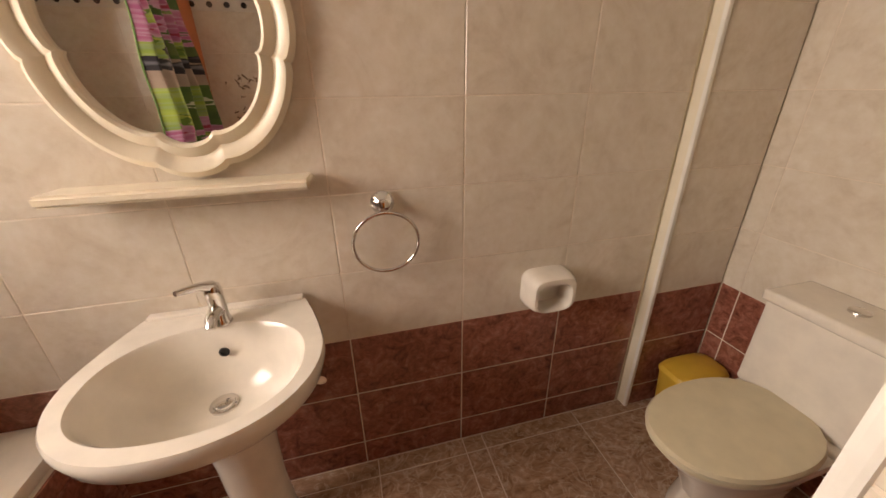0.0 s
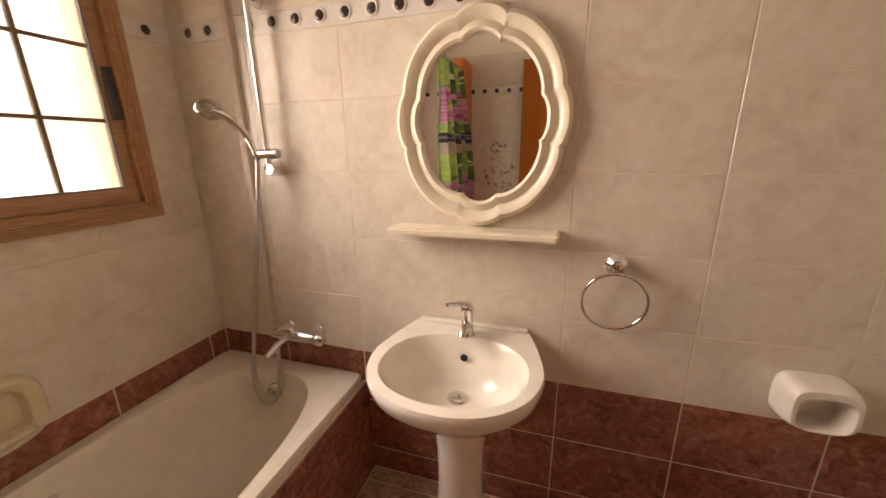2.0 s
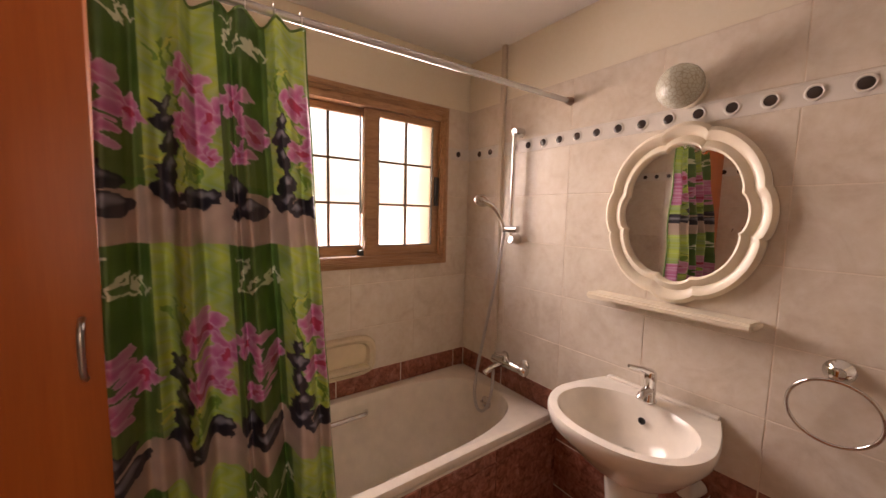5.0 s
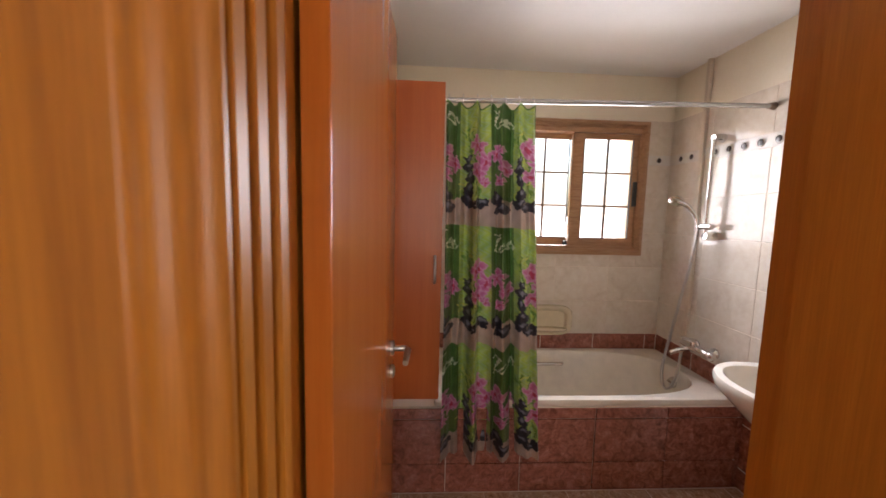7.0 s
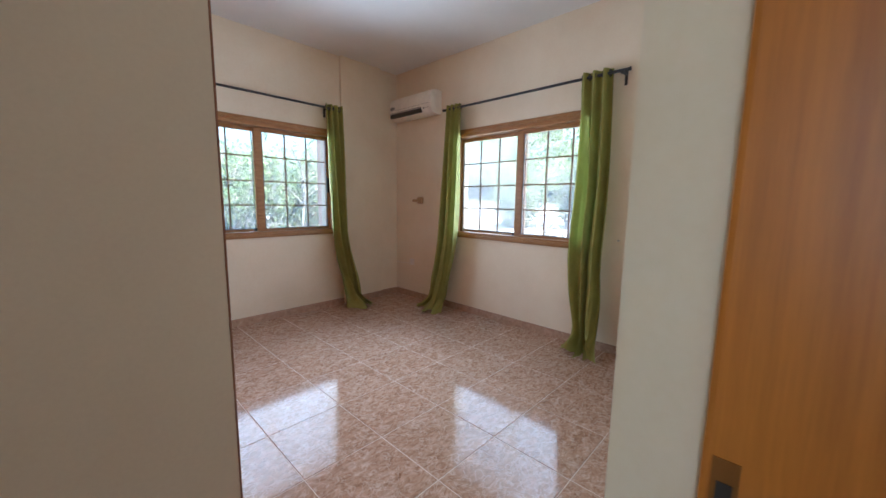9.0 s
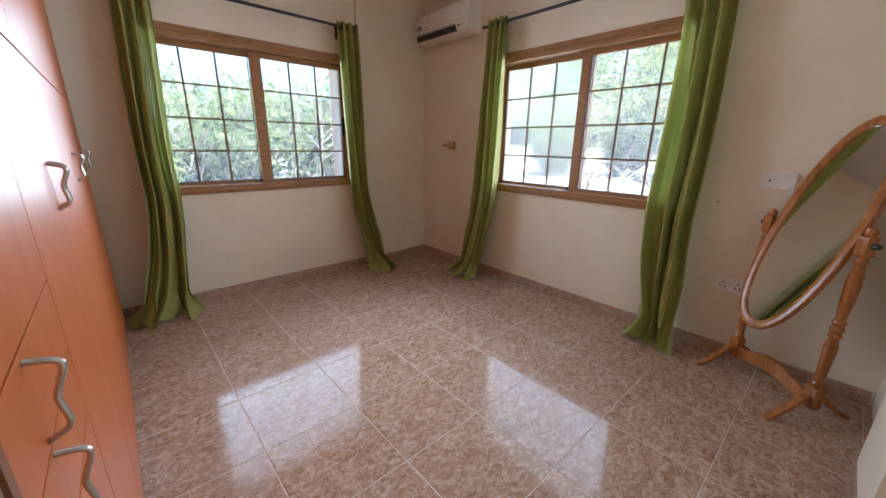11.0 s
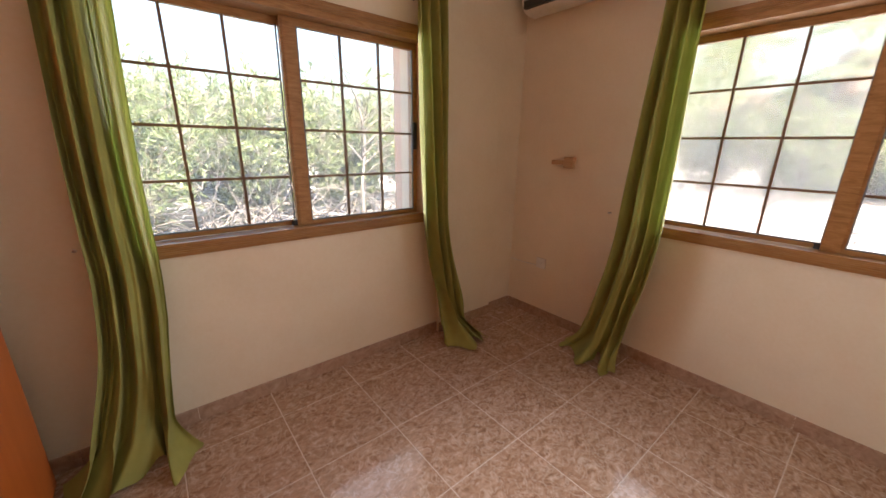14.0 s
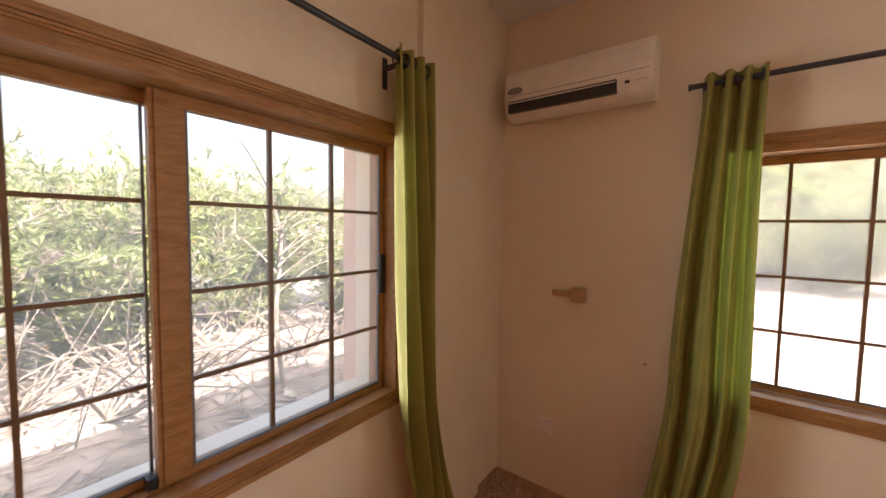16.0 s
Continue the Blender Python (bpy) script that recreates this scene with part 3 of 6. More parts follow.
part("overflow", lathe([(0.036, 0.03), (0.036, 0.0), (0.03, -0.008), (0.012, -0.010)], 24, "y", (-1.494, 0.918, 0.393)), CHROME, tub, "round chrome overflow with a bar handle", True)
part("overflow_bar", tubes([(-1.524, 0.906, 0.393), (-1.464, 0.906, 0.393)], 0.006), CHROME, tub)
for x, s in ((-1.735, 1), (-1.205, -1)):
    pts = curve_points([(x - s * 0.03, 0.02, 0.405), (x + s * 0.008, 0.05, 0.415), (x + s * 0.014, 0.16, 0.417), (x + s * 0.008, 0.27, 0.415), (x - s * 0.03, 0.30, 0.405)], 8)
    part("grab_handle", tubes(pts, 0.0125), CHROME, tub, "curved chrome grab handle", True)
part("drain", lathe([(0.026, 0.0), (0.026, 0.004), (0.012, 0.006)], 20, "z", (-1.47, 0.55, 0.100)), CHROME, tub, "", True)

# the tiled surround that carries the tub and the cabinet
apron = structure("tub_surround", boxes((-1.112, -1.094, YS, YN - 0.001, 0, TUBZ - 0.032), (XW, -1.112, YS, TY0 - 0.002, 0, TUBZ + 0.024)), GROUT, "red-brown tiled bathtub surround", "surround")
tile_wall(apron, pose(-1.086, 0, 0, 0, 0, 90), YS, YN, [0.0, 0.158, 0.398, TUBZ - 0.03], 0.217, PITCH, TILE_RED, name="red_tile", gap=0.0042)


# ---- washbasin ----
def basin():
    b = thing("washbasin", pose(-0.634, YN + 0.0, 0), "ivory ceramic pedestal washbasin on the tiled wall", "washbasin")
    top = 0.788

    def outline(k, z, back=0.0):
        """The rim seen from above: a wide bowed front, straight tapering sides towards the wall."""
        out = []
        for j in range(72):
            t = 2 * math.pi * j / 72
            c, s = math.cos(t), math.sin(t)
            if s < 0:
                x, y = 0.266 * math.copysign(abs(c) ** 0.92, c), -0.25 - 0.245 * abs(s) ** 0.95
            else:
                f = min(1.0, (t if t < math.pi / 2 else math.pi - t) / (math.pi * 0.27))
                g = max(0.0, ((t if t < math.pi / 2 else math.pi - t) - math.pi * 0.27) / (math.pi * 0.23))
                x = math.copysign((0.266 - 0.062 * f ** 1.4) * (1 - g), c)
                y = -0.25 + 0.245 * f
            out.append((x * k, (y + 0.25) * k - 0.25 + back, z))
        return out

    def clampy(r):
        return [(x, min(y, -0.002), z) for x, y, z in r]

    rings = [clampy(outline(0.55, 0.585, 0.05)), clampy(outline(0.70, 0.625, 0.04)), clampy(outline(0.88, 0.695, 0.02)), clampy(outline(0.97, 0.737)), clampy(outline(1.0, top - 0.022)), clampy(outline(1.0, top - 0.008)), clampy(outline(0.985, top))]

    def bowl(ax, by, z, cy=-0.275, n=2.25):
        out = []
        for j in range(72):
            t = 2 * math.pi * j / 72
            c, s = math.cos(t), math.sin(t)
            out.append((ax * math.copysign(abs(c) ** (2 / n), c), cy + by * math.copysign(abs(s) ** (2 / n), s), z))
        return out

    rings += [bowl(0.222, 0.180, top - 0.001), bowl(0.214, 0.172, top - 0.010), bowl(0.202, 0.160, top - 0.050), bowl(0.176, 0.138, top - 0.110, -0.268), bowl(0.12, 0.09, top - 0.155, -0.25), bowl(0.03, 0.03, top - 0.165, -0.215, 2)]
    body = part("bowl", skin(rings), CERAMIC, b, smooth=True)
    part("back_ledge", soft_box((-0.20, 0.20, -0.03, -0.001, top - 0.012, top + 0.009), 0.007, 3), CERAMIC, b, smooth=True)
    part("waste", lathe([(0.034, -0.002), (0.034, 0.004), (0.026, 0.005), (0.025, 0.012), (0.018, 0.016)], 24, "z", (0, -0.215, top - 0.164)), CHROME, b, "chrome pop-up waste", True)
    part("overflow_hole", lathe([(0.013, 0.001), (0.013, -0.003), (0.009, -0.003), (0.008, 0.002)], 20, "y", (0.0, -0.128, top - 0.066)), DARK, b)
    part("pedestal", lathe([(0.105, 0.0), (0.105, 0.03), (0.088, 0.10), (0.078, 0.28), (0.082, 0.42), (0.094, 0.54), (0.11, 0.595), (0.115, 0.61)], 32, "z", (0, -0.18, 0)), CERAMIC, b, smooth=True)
    # mixer tap
    tap = part("tap", lathe([(0.026, top), (0.026, top + 0.006), (0.021, top + 0.012), (0.020, top + 0.075), (0.022, top + 0.095), (0.018, top + 0.112), (0.006, top + 0.116)], 24, "z", (0, -0.085, 0)), CHROME, b, "chrome single-lever mixer tap", True)
    part("spout", tubes([(0, -0.085, top + 0.035), (0, -0.11, top + 0.047), (0, -0.145, top + 0.044), (0, -0.16, top + 0.028)], [0.017, 0.016, 0.014, 0.012], 16), CHROME, tap, "", True)
    part("lever", tubes([(0, -0.085, top + 0.108), (-0.02, -0.115, top + 0.124), (-0.05, -0.155, top + 0.134)], [0.016, 0.011, 0.007], 12), CHROME, tap, "", True)
    part("trap", tubes(curve_points([(0.14, -0.13, 0.59), (0.14, -0.10, 0.53), (0.15, -0.05, 0.51), (0.16, -0.001, 0.51)], 6), 0.024), PLASTIC_WHITE, b, "white waste pipe", True)
    part("stop_valve", tubes([(0.21, -0.06, 0.505), (0.21, -0.001, 0.505)], 0.017), CHROME, b, "", True)


basin()


# ---- wall fittings over the basin ----
def scalloped_mirror():
    m = thing("wall_mirror", pose(-0.614, YN, 1.487), "oval wall mirror in a scalloped cream plastic frame", "mirror")

    cusps = [math.radians(a) for a in (-15, 17, 72, 106, 163, 195, 253, 287, 345)]

    def outline(rx, rz, y, depth):
        out = []
        for j in range(240):
            t = 2 * math.pi * j / 240 - math.radians(15)
            for a, b in zip(cusps, cusps[1:]):
                if a <= t < b:
                    k = 1 - depth * (1 - math.sin(math.pi * (t - a) / (b - a)) ** 0.5)
            out.append((rx * k * math.cos(t), y, rz * k * math.sin(t)))
        return out

    prof = [(0.272, 0.324, -0.001, 0.05), (0.274, 0.326, -0.022, 0.05), (0.262, 0.312, -0.036, 0.06), (0.245, 0.293, -0.032, 0.06), (0.232, 0.279, -0.018, 0.065), (0.222, 0.268, -0.026, 0.07), (0.210, 0.256, -0.032, 0.075), (0.203, 0.249, -0.026, 0.08), (0.201, 0.247, -0.010, 0.08)]
    part("frame", skin([outline(*p) for p in prof], False), PLASTIC_CREAM, m, smooth=True)
    part("mirror_glass", skin([outline(0.206, 0.252, -0.004, 0.08), outline(0.206, 0.252, -0.012, 0.08)]), MIRROR, m)


scalloped_mirror()

bm = bmesh.new()
pts = [(-0.905, -0.001), (-0.350, -0.001), (-0.358, -0.092), (-0.916, -0.092)]
lo = [bm.verts.new((x, YN + y, 1.126)) for x, y in pts]
hi = [bm.verts.new((x, YN + y, 1.153)) for x, y in pts]
bm.faces.new(lo[::-1])
bm.faces.new(hi)
for j in range(4):
    bm.faces.new((lo[j], lo[(j + 1) % 4], hi[(j + 1) % 4], hi[j]))
bmesh.ops.bevel(bm, geom=bm.edges[:], offset=0.007, segments=3, affect="EDGES")
tagged(part("wall_shelf", bm, PLASTIC_CREAM, smooth=True), "narrow cream plastic shelf under the wall mirror", "shelf")

tr = thing("towel_ring", pose(-0.18, YN, 1.055), "round chrome towel ring on a flange", "towel ring")
part("flange", lathe([(0.033, -0.001), (0.034, -0.010), (0.026, -0.020), (0.016, -0.028), (0.014, -0.045), (0.017, -0.052), (0.006, -0.058)], 28, "y"), CHROME, tr, smooth=True)
part("ring", tubes([(0.094 * math.sin(a), -0.042 - 0.01 * math.cos(a), -0.112 + 0.094 * math.cos(a)) for a in (2 * math.pi * j / 48 for j in range(49))], 0.0052, 12), CHROME, tr, smooth=True)

# ceramic holder, hooded and open to the room
hold = thing("toilet_roll_holder", pose(0.372, YN, 0.698), "ivory ceramic hooded toilet roll holder, empty", "roll holder")


def hood_ring(k, y, e, dz=0.0):
    return [(0.089 * k * math.copysign(abs(math.cos(t)) ** e, math.cos(t)), y, dz + 0.072 * k * math.copysign(abs(math.sin(t)) ** e, math.sin(t))) for t in (2 * math.pi * j / 48 for j in range(48))]


ringsets = [hood_ring(1.0, -0.001, 0.45), hood_ring(1.0, -0.04, 0.45), hood_ring(0.94, -0.075, 0.5), hood_ring(0.86, -0.088, 0.5)]
ringsets += [hood_ring(0.74, -0.088, 0.6, -0.012), hood_ring(0.68, -0.075, 0.6, -0.012), hood_ring(0.60, -0.02, 0.6, -0.012)]
part("holder_body", skin(ringsets), CERAMIC, hold, smooth=True)

lampo = thing("wall_lamp", pose(-0.612, YN, 1.918), "round wall lamp with a crackled pale green glass shade, off", "lamp")
part("lamp_base", lathe([(0.055, -0.001), (0.055, -0.02), (0.03, -0.03), (0.03, -0.045)], 24, "y"), PLASTIC_CREAM, lampo, smooth=True)
SHADE, snt, sb = material("crackle_glass")
sn = snt.nodes.new("ShaderNodeTexVoronoi")
sn.feature, sn.inputs["Scale"].default_value = "DISTANCE_TO_EDGE", 70
sr = ramp(snt, [(0.02, (0.50, 0.47, 0.36)), (0.12, (0.66, 0.66, 0.55))])
co = snt.nodes.new("ShaderNodeTexCoord")
snt.links.new(co.outputs["Object"], sn.inputs["Vector"])
snt.links.new(sn.outputs[0], sr.inputs[0])
snt.links.new(sr.outputs[0], sb.inputs["Base Color"])
sb.inputs["Roughness"].default_value = 0.15
sb.inputs["Transmission Weight"].default_value = 0.25
bump(snt, sb, sn.outputs[0], 0.6, 0.004)
part("shade", lathe([(0.02, -0.035)] + [(0.072 * math.sin(a), -0.095 + 0.068 * math.cos(a)) for a in (math.pi * j / 16 for j in range(2, 16))] + [(0.004, -0.163)], 36, "y"), SHADE, lampo, smooth=True)

# ---- shower set and bath mixer ----
sh = thing("shower_set", pose(-1.40, YN, 0), "chrome sliding shower bar with hand shower and hose", "shower")
part("bar", tubes([(0, -0.055, 1.36), (0, -0.055, 1.90)], 0.011), CHROME, sh, smooth=True)
part("bracket", tubes([(0, -0.001, 1.906), (0, -0.03, 1.909), (0, -0.06, 1.906)], [0.026, 0.022, 0.018], 18), CHROME, sh, smooth=True)
part("bracket", tubes([(0, -0.001, 1.343), (0, -0.03, 1.340), (0, -0.06, 1.343)], [0.03, 0.026, 0.02], 18), CHROME, sh, smooth=True)
part("slider", tubes([(-0.045, -0.065, 1.397), (0.05, -0.058, 1.397)], 0.018, 16), CHROME, sh, smooth=True)
hs = part("hand_shower", tubes(curve_points([(-0.03, -0.075, 1.385), (-0.045, -0.09, 1.455), (-0.075, -0.12, 1.515), (-0.12, -0.15, 1.545)], 6), [0.009 + 0.0004 * k for k in range(19)], 14), CHROME, sh, "", True)
hd = lathe([(0.014, 0.03), (0.03, 0.022), (0.042, 0.008), (0.043, -0.004), (0.038, -0.008)], 24, "z")
bmesh.ops.transform(hd, matrix=pose(-0.128, -0.155, 1.545, -35, -25, 0), verts=hd.verts[:])
part("shower_head", hd, CHROME, hs, "", True)
hose = curve_points([(-0.03, -0.075, 1.38), (-0.06, -0.08, 1.17), (-0.10, -0.09, 0.96), (-0.160, -0.10, 0.66), (-0.175, -0.12, 0.47), (-0.145, -0.135, 0.375), (-0.10, -0.137, 0.352), (-0.05, -0.135, 0.40), (-0.035, -0.12, 0.50), (-0.045, -0.10, 0.62)], 14)
HOSE = mottled("hose_ribbed_steel", [(0.3, (0.42, 0.40, 0.38)), (0.7, (0.6, 0.58, 0.56))], 300, 0.3, bumpy=0.5, metal=0.9)
part("hose", tubes(hose, 0.0085, 10), HOSE, sh, "ribbed steel hose", True)

mx = thing("bath_mixer", pose(-1.38, YN, 0.662), "chrome wall-mounted bath mixer over the tub", "mixer")
for x in (-0.075, 0.075):
    part("union", tubes([(x, -0.001, 0), (x, -0.012, 0), (x, -0.03, 0), (x, -0.06, 0)], [0.032, 0.03, 0.017, 0.017], 18), CHROME, mx, "", True)
part("mixer_body", tubes([(-0.10, -0.07, 0), (-0.06, -0.07, 0), (0.06, -0.07, 0), (0.10, -0.07, 0)], [0.02, 0.024, 0.024, 0.02], 18), CHROME, mx, "", True)
part("spout", tubes([(-0.03, -0.08, -0.01), (-0.035, -0.14, -0.02), (-0.04, -0.19, -0.04)], [0.018, 0.015, 0.014], 14), CHROME, mx, "", True)
part("lever", tubes([(0.0, -0.075, 0.02), (0.0, -0.085, 0.05), (-0.01, -0.15, 0.068)], [0.02, 0.014, 0.008], 12), CHROME, mx, "", True)
part("knob", lathe([(0.02, 0.0), (0.026, 0.012), (0.026, 0.035), (0.018, 0.045)], 20, "x", (0.10, -0.07, 0)), CHROME, mx, "", True)

SOAP_CREAM = plain("ceramic_cream", (0.70, 0.60, 0.42), 0.18)
sd = thing("soap_dish", pose(XW, 0.197, 0.700, 0, 0, 90), "large cream ceramic soap dish on the tiled wall", "soap dish")


def dish_ring(a, b, y, n=4, dz=0.0):
    return [(a * math.copysign(abs(math.cos(t)) ** (2 / n), math.cos(t)), y, dz + b * math.copysign(abs(math.sin(t)) ** (2 / n), math.sin(t))) for t in (2 * math.pi * j / 48 for j in range(48))]


part("dish_body", skin([dish_ring(0.178, 0.108, -0.001), dish_ring(0.178, 0.108, -0.03), dish_ring(0.172, 0.103, -0.042), dish_ring(0.160, 0.093, -0.046), dish_ring(0.140, 0.076, -0.036), dish_ring(0.130, 0.066, -0.010)]), SOAP_CREAM, sd, smooth=True)
part("dish_lip", skin([dish_ring(0.13, 0.012, -0.012, 3, -0.062), dish_ring(0.13, 0.014, -0.07, 3, -0.055), dish_ring(0.118, 0.008, -0.082, 3, -0.052)]), SOAP_CREAM, sd, smooth=True)

# ---- toilet and bin ----
wc = thing("toilet", pose(NX, 0.535, 0), "ivory close-coupled toilet with the lid down", "toilet")


def egg(x0, x1, w, z, n=2.3):
    """An egg-shaped ring from x0 at the wall side to x1 at the front."""
    cx, a = (x0 + x1) / 2, abs(x1 - x0) / 2
    out = []
    for j in range(56):
        t = 2 * math.pi * j / 56
        c, s = math.cos(t), math.sin(t)
        taper = 1.0 - 0.12 * (1 - c) / 2
        out.append((cx + a * math.copysign(abs(c) ** (2 / n), c), w * taper * math.copysign(abs(s) ** (2 / n), s), z))
    return out


part("pan", skin([egg(-0.10, -0.53, 0.11, 0.0), egg(-0.10, -0.53, 0.11, 0.03), egg(-0.10, -0.50, 0.10, 0.12), egg(-0.08, -0.55, 0.13, 0.24), egg(-0.05, -0.64, 0.165, 0.34), egg(-0.04, -0.665, 0.174, 0.372), egg(-0.04, -0.665, 0.171, 0.387)]), CERAMIC, wc, smooth=True)
part("pan_shelf", soft_box((-0.24, -0.01, -0.16, 0.16, 0.33, 0.40), 0.02, 3), CERAMIC, wc, smooth=True)
SEAT = plain("seat_beige", (0.66, 0.58, 0.407), 0.28)
part("seat", skin([egg(-0.185, -0.68, 0.178, 0.389), egg(-0.183, -0.685, 0.181, 0.397), egg(-0.185, -0.683, 0.180, 0.407)]), SEAT, wc, "beige plastic seat", True)
part("lid", skin([egg(-0.185, -0.685, 0.180, 0.409), egg(-0.183, -0.69, 0.183, 0.417), egg(-0.19, -0.685, 0.177, 0.429), egg(-0.23, -0.64, 0.14, 0.435)]), SEAT, wc, "beige plastic lid, closed", True)
part("cistern", soft_box((-0.200, -0.005, -0.168, 0.168, 0.395, 0.715), 0.025, 4), CERAMIC, wc, smooth=True)
part("cistern_lid", soft_box((-0.212, -0.003, -0.178, 0.178, 0.715, 0.752), 0.013, 3), CERAMIC, wc, smooth=True)
part("flush_button", lathe([(0.025, 0.750), (0.025, 0.759), (0.02, 0.763), (0.005, 0.764)], 24, "z", (-0.10, 0.0, 0)), CHROME, wc, "chrome push button", True)
binn = thing("waste_bin", pose(1.045, 0.878, 0), "yellow plastic waste bin behind the toilet", "bin")
part("bin_body", skin([[(x * 0.8, y * 0.8, 0.0) for x, y, _ in superellipse(0, 0, 0.125, 0.075, 5, 0)], [(x * 0.82, y * 0.82, 0.004) for x, y, _ in superellipse(0, 0, 0.125, 0.075, 5, 0)], superellipse(0, 0, 0.12, 0.072, 5, 0.235), superellipse(0, 0, 0.125, 0.077, 5, 0.24), superellipse(0, 0, 0.125, 0.077, 5, 0.25)]), YELLOW, binn, smooth=True)
bm = skin([superellipse(0, 0, 0.127, 0.079, 5, 0.251), superellipse(0, 0, 0.120, 0.074, 4, 0.268), superellipse(0, 0, 0.07, 0.05, 3, 0.283)])
part("bin_lid", bm, YELLOW, binn, "yellow domed lid", True)

# ---- tall cabinet, door leaf and frames ----
cb = thing("tall_cabinet", pose(-1.065, -0.741, 0), "tall slim orange veneered cabinet standing on the tiled surround", "cabinet")
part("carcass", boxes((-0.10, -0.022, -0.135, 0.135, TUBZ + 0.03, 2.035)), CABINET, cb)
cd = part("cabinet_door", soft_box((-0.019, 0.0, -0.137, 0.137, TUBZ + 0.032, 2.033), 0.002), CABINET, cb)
part("handle", tubes(curve_points([(0.0, 0.105, 1.105), (0.022, 0.105, 1.125), (0.026, 0.105, 1.17), (0.022, 0.105, 1.215), (0.0, 0.105, 1.235)], 6), 0.006), STEEL, cd, "small bow handle", True)

BRASS_DARK = plain("brass_dark", (0.30, 0.17, 0.06), 0.35, 0.9)
leaf = thing("bathroom_door", pose(0.140, -0.855, 0, 0, 0, 178.5), "flush orange veneered door, open into the bathroom", "door")
part("leaf", soft_box((0.0, 0.800, -0.040, 0.0, 0.012, 2.03), 0.0025), VENEER, leaf)
for y, s in ((-0.040, -1),):
    part("rose", lathe([(0.026, 0.0), (0.026, s * 0.008), (0.02, s * 0.010)], 20, "y", (0.722, y, 0.968)), STEEL, leaf, "", True)
    part("door_handle", tubes([(0.722, y, 0.968), (0.722, y + s * 0.05, 0.968), (0.707, y + s * 0.058, 0.968), (0.602, y + s * 0.058, 0.966)], [0.010, 0.010, 0.011, 0.009], 12), STEEL, leaf, "satin lever handle", True)
    part("key_rose", lathe([(0.022, 0.0), (0.022, s * 0.008), (0.016, s * 0.012)], 20, "y", (0.722, y, 0.885)), STEEL, leaf, "", True)
for z in (0.3, 1.87):
    part("hinge", tubes([(-0.003, -0.004, z), (-0.003, -0.004, z + 0.08)], 0.0055), BRASS_DARK, leaf, "", True)


def jamb_profile(bm, y_open, s):
    """One jamb of the bathroom frame: lining with a stop, and fluted casing on the hall side; s: away from the opening."""
    x0, x1 = XD - 0.012, HX + 0.012
    box(bm, x0, x1, min(y_open, y_open + s * 0.03), max(y_open, y_open + s * 0.03), 0, 2.06)
    if s > 0:
        box(bm, x0 + 0.055, x1 - 0.004, y_open - 0.014, y_open, 0, 2.06)


fr = thing("door_frame_1", pose(0, 0, 0), "varnished pine bathroom door frame with moulded casing", "door frame", kind="structure")
bm = bmesh.new()
jamb_profile(bm, DOOR_B[0] + 0.009, -1)
for x0, x1, y1 in ((0.150, 0.200, 0.016), (0.200, 0.222, 0.024), (0.240, 0.262, 0.020), (0.280, 0.300, 0.018)):
    box(bm, x0, x1, DOOR_B[0] + 0.009, DOOR_B[0] + y1, 0, 2.06)
jamb_profile(bm, DOOR_B[1] - 0.03, 1)
box(bm, XD - 0.012, HX + 0.012, DOOR_B[0], DOOR_B[1], 2.062, 2.09)
part("lining", bm, PINE, fr)


def casing(bm, x0, x1, a, b, z0, z1):
    """A moulded board on a wall facing x, from y = a at the opening to y = b: flutes and beads towards the opening."""
    prof = [(a, x0)]
    for k in range(45):
        f = k / 44 * 0.38
        d = 0.95 + 0.16 * math.sin(f / 0.38 * 4 * math.pi - 1.2) - 0.35 * math.exp(-f / 0.012)
        prof.append((a + (b - a) * f, x0 + (x1 - x0) * d))
    prof += [(a + (b - a) * 0.40, x0 + (x1 - x0) * 0.9), (a + (b - a) * 0.97, x0 + (x1 - x0) * 0.9), (b, x0 + (x1 - x0) * 0.75), (b, x0)]
    lo = [bm.verts.new((x, y, z0)) for y, x in prof]
    hi = [bm.verts.new((x, y, z1)) for y, x in prof]
    for j in range(len(prof)):
        i = (j + 1) % len(prof)
        bm.faces.new((lo[j], lo[i], hi[i], hi[j]))
    bm.faces.new(lo[::-1])
    bm.faces.new(hi)


bm = bmesh.new()
casing(bm, HX, HX + 0.016, DOOR_B[0] + 0.016, -1.068, 0, 2.15)
part("casing", bm, PINE, fr)
bm = bmesh.new()
casing(bm, HX, HX + 0.016, DOOR_B[1] - 0.012, DOOR_B[1] + 0.088, 0, 2.15)
part("casing", bm, PINE, fr)
bm = bmesh.new()
for y0, y1 in ((YS + 0.002, DOOR_B[0] + 0.009), (DOOR_B[1] - 0.028, DOOR_B[1] + 0.045)):
    box(bm, XD - 0.014, XD + 0.004, y0, y1, 0, 2.12)
box(bm, XD - 0.014, XD + 0.004, YS + 0.002, DOOR_B[1] + 0.045, 2.121, 2.19)
part("casing", bm, PINE, fr)

fr2 = thing("door_frame_2", pose(0, 0, 0), "varnished pine bedroom door frame with a strike plate", "door frame", kind="structure")
bm = bmesh.new()
box(bm, 1.09, 1.118, -1.16, -0.98, 0, 2.05)
box(bm, HX + 0.001, 1.118, -1.16, -0.98, 2.052, 2.075)
part("lining", bm, PINE, fr2)
part("strike_plate", boxes((HX + 0.0142, HX + 0.0162, -1.058, -1.034, 0.87, 1.01)), BRASS_DARK, fr2, "dull metal strike plate")
for z in (0.885, 0.95):
    part("strike_hole", boxes((HX + 0.0163, HX + 0.0175, -1.053, -1.039, z, z + 0.034)), DARK, fr2)


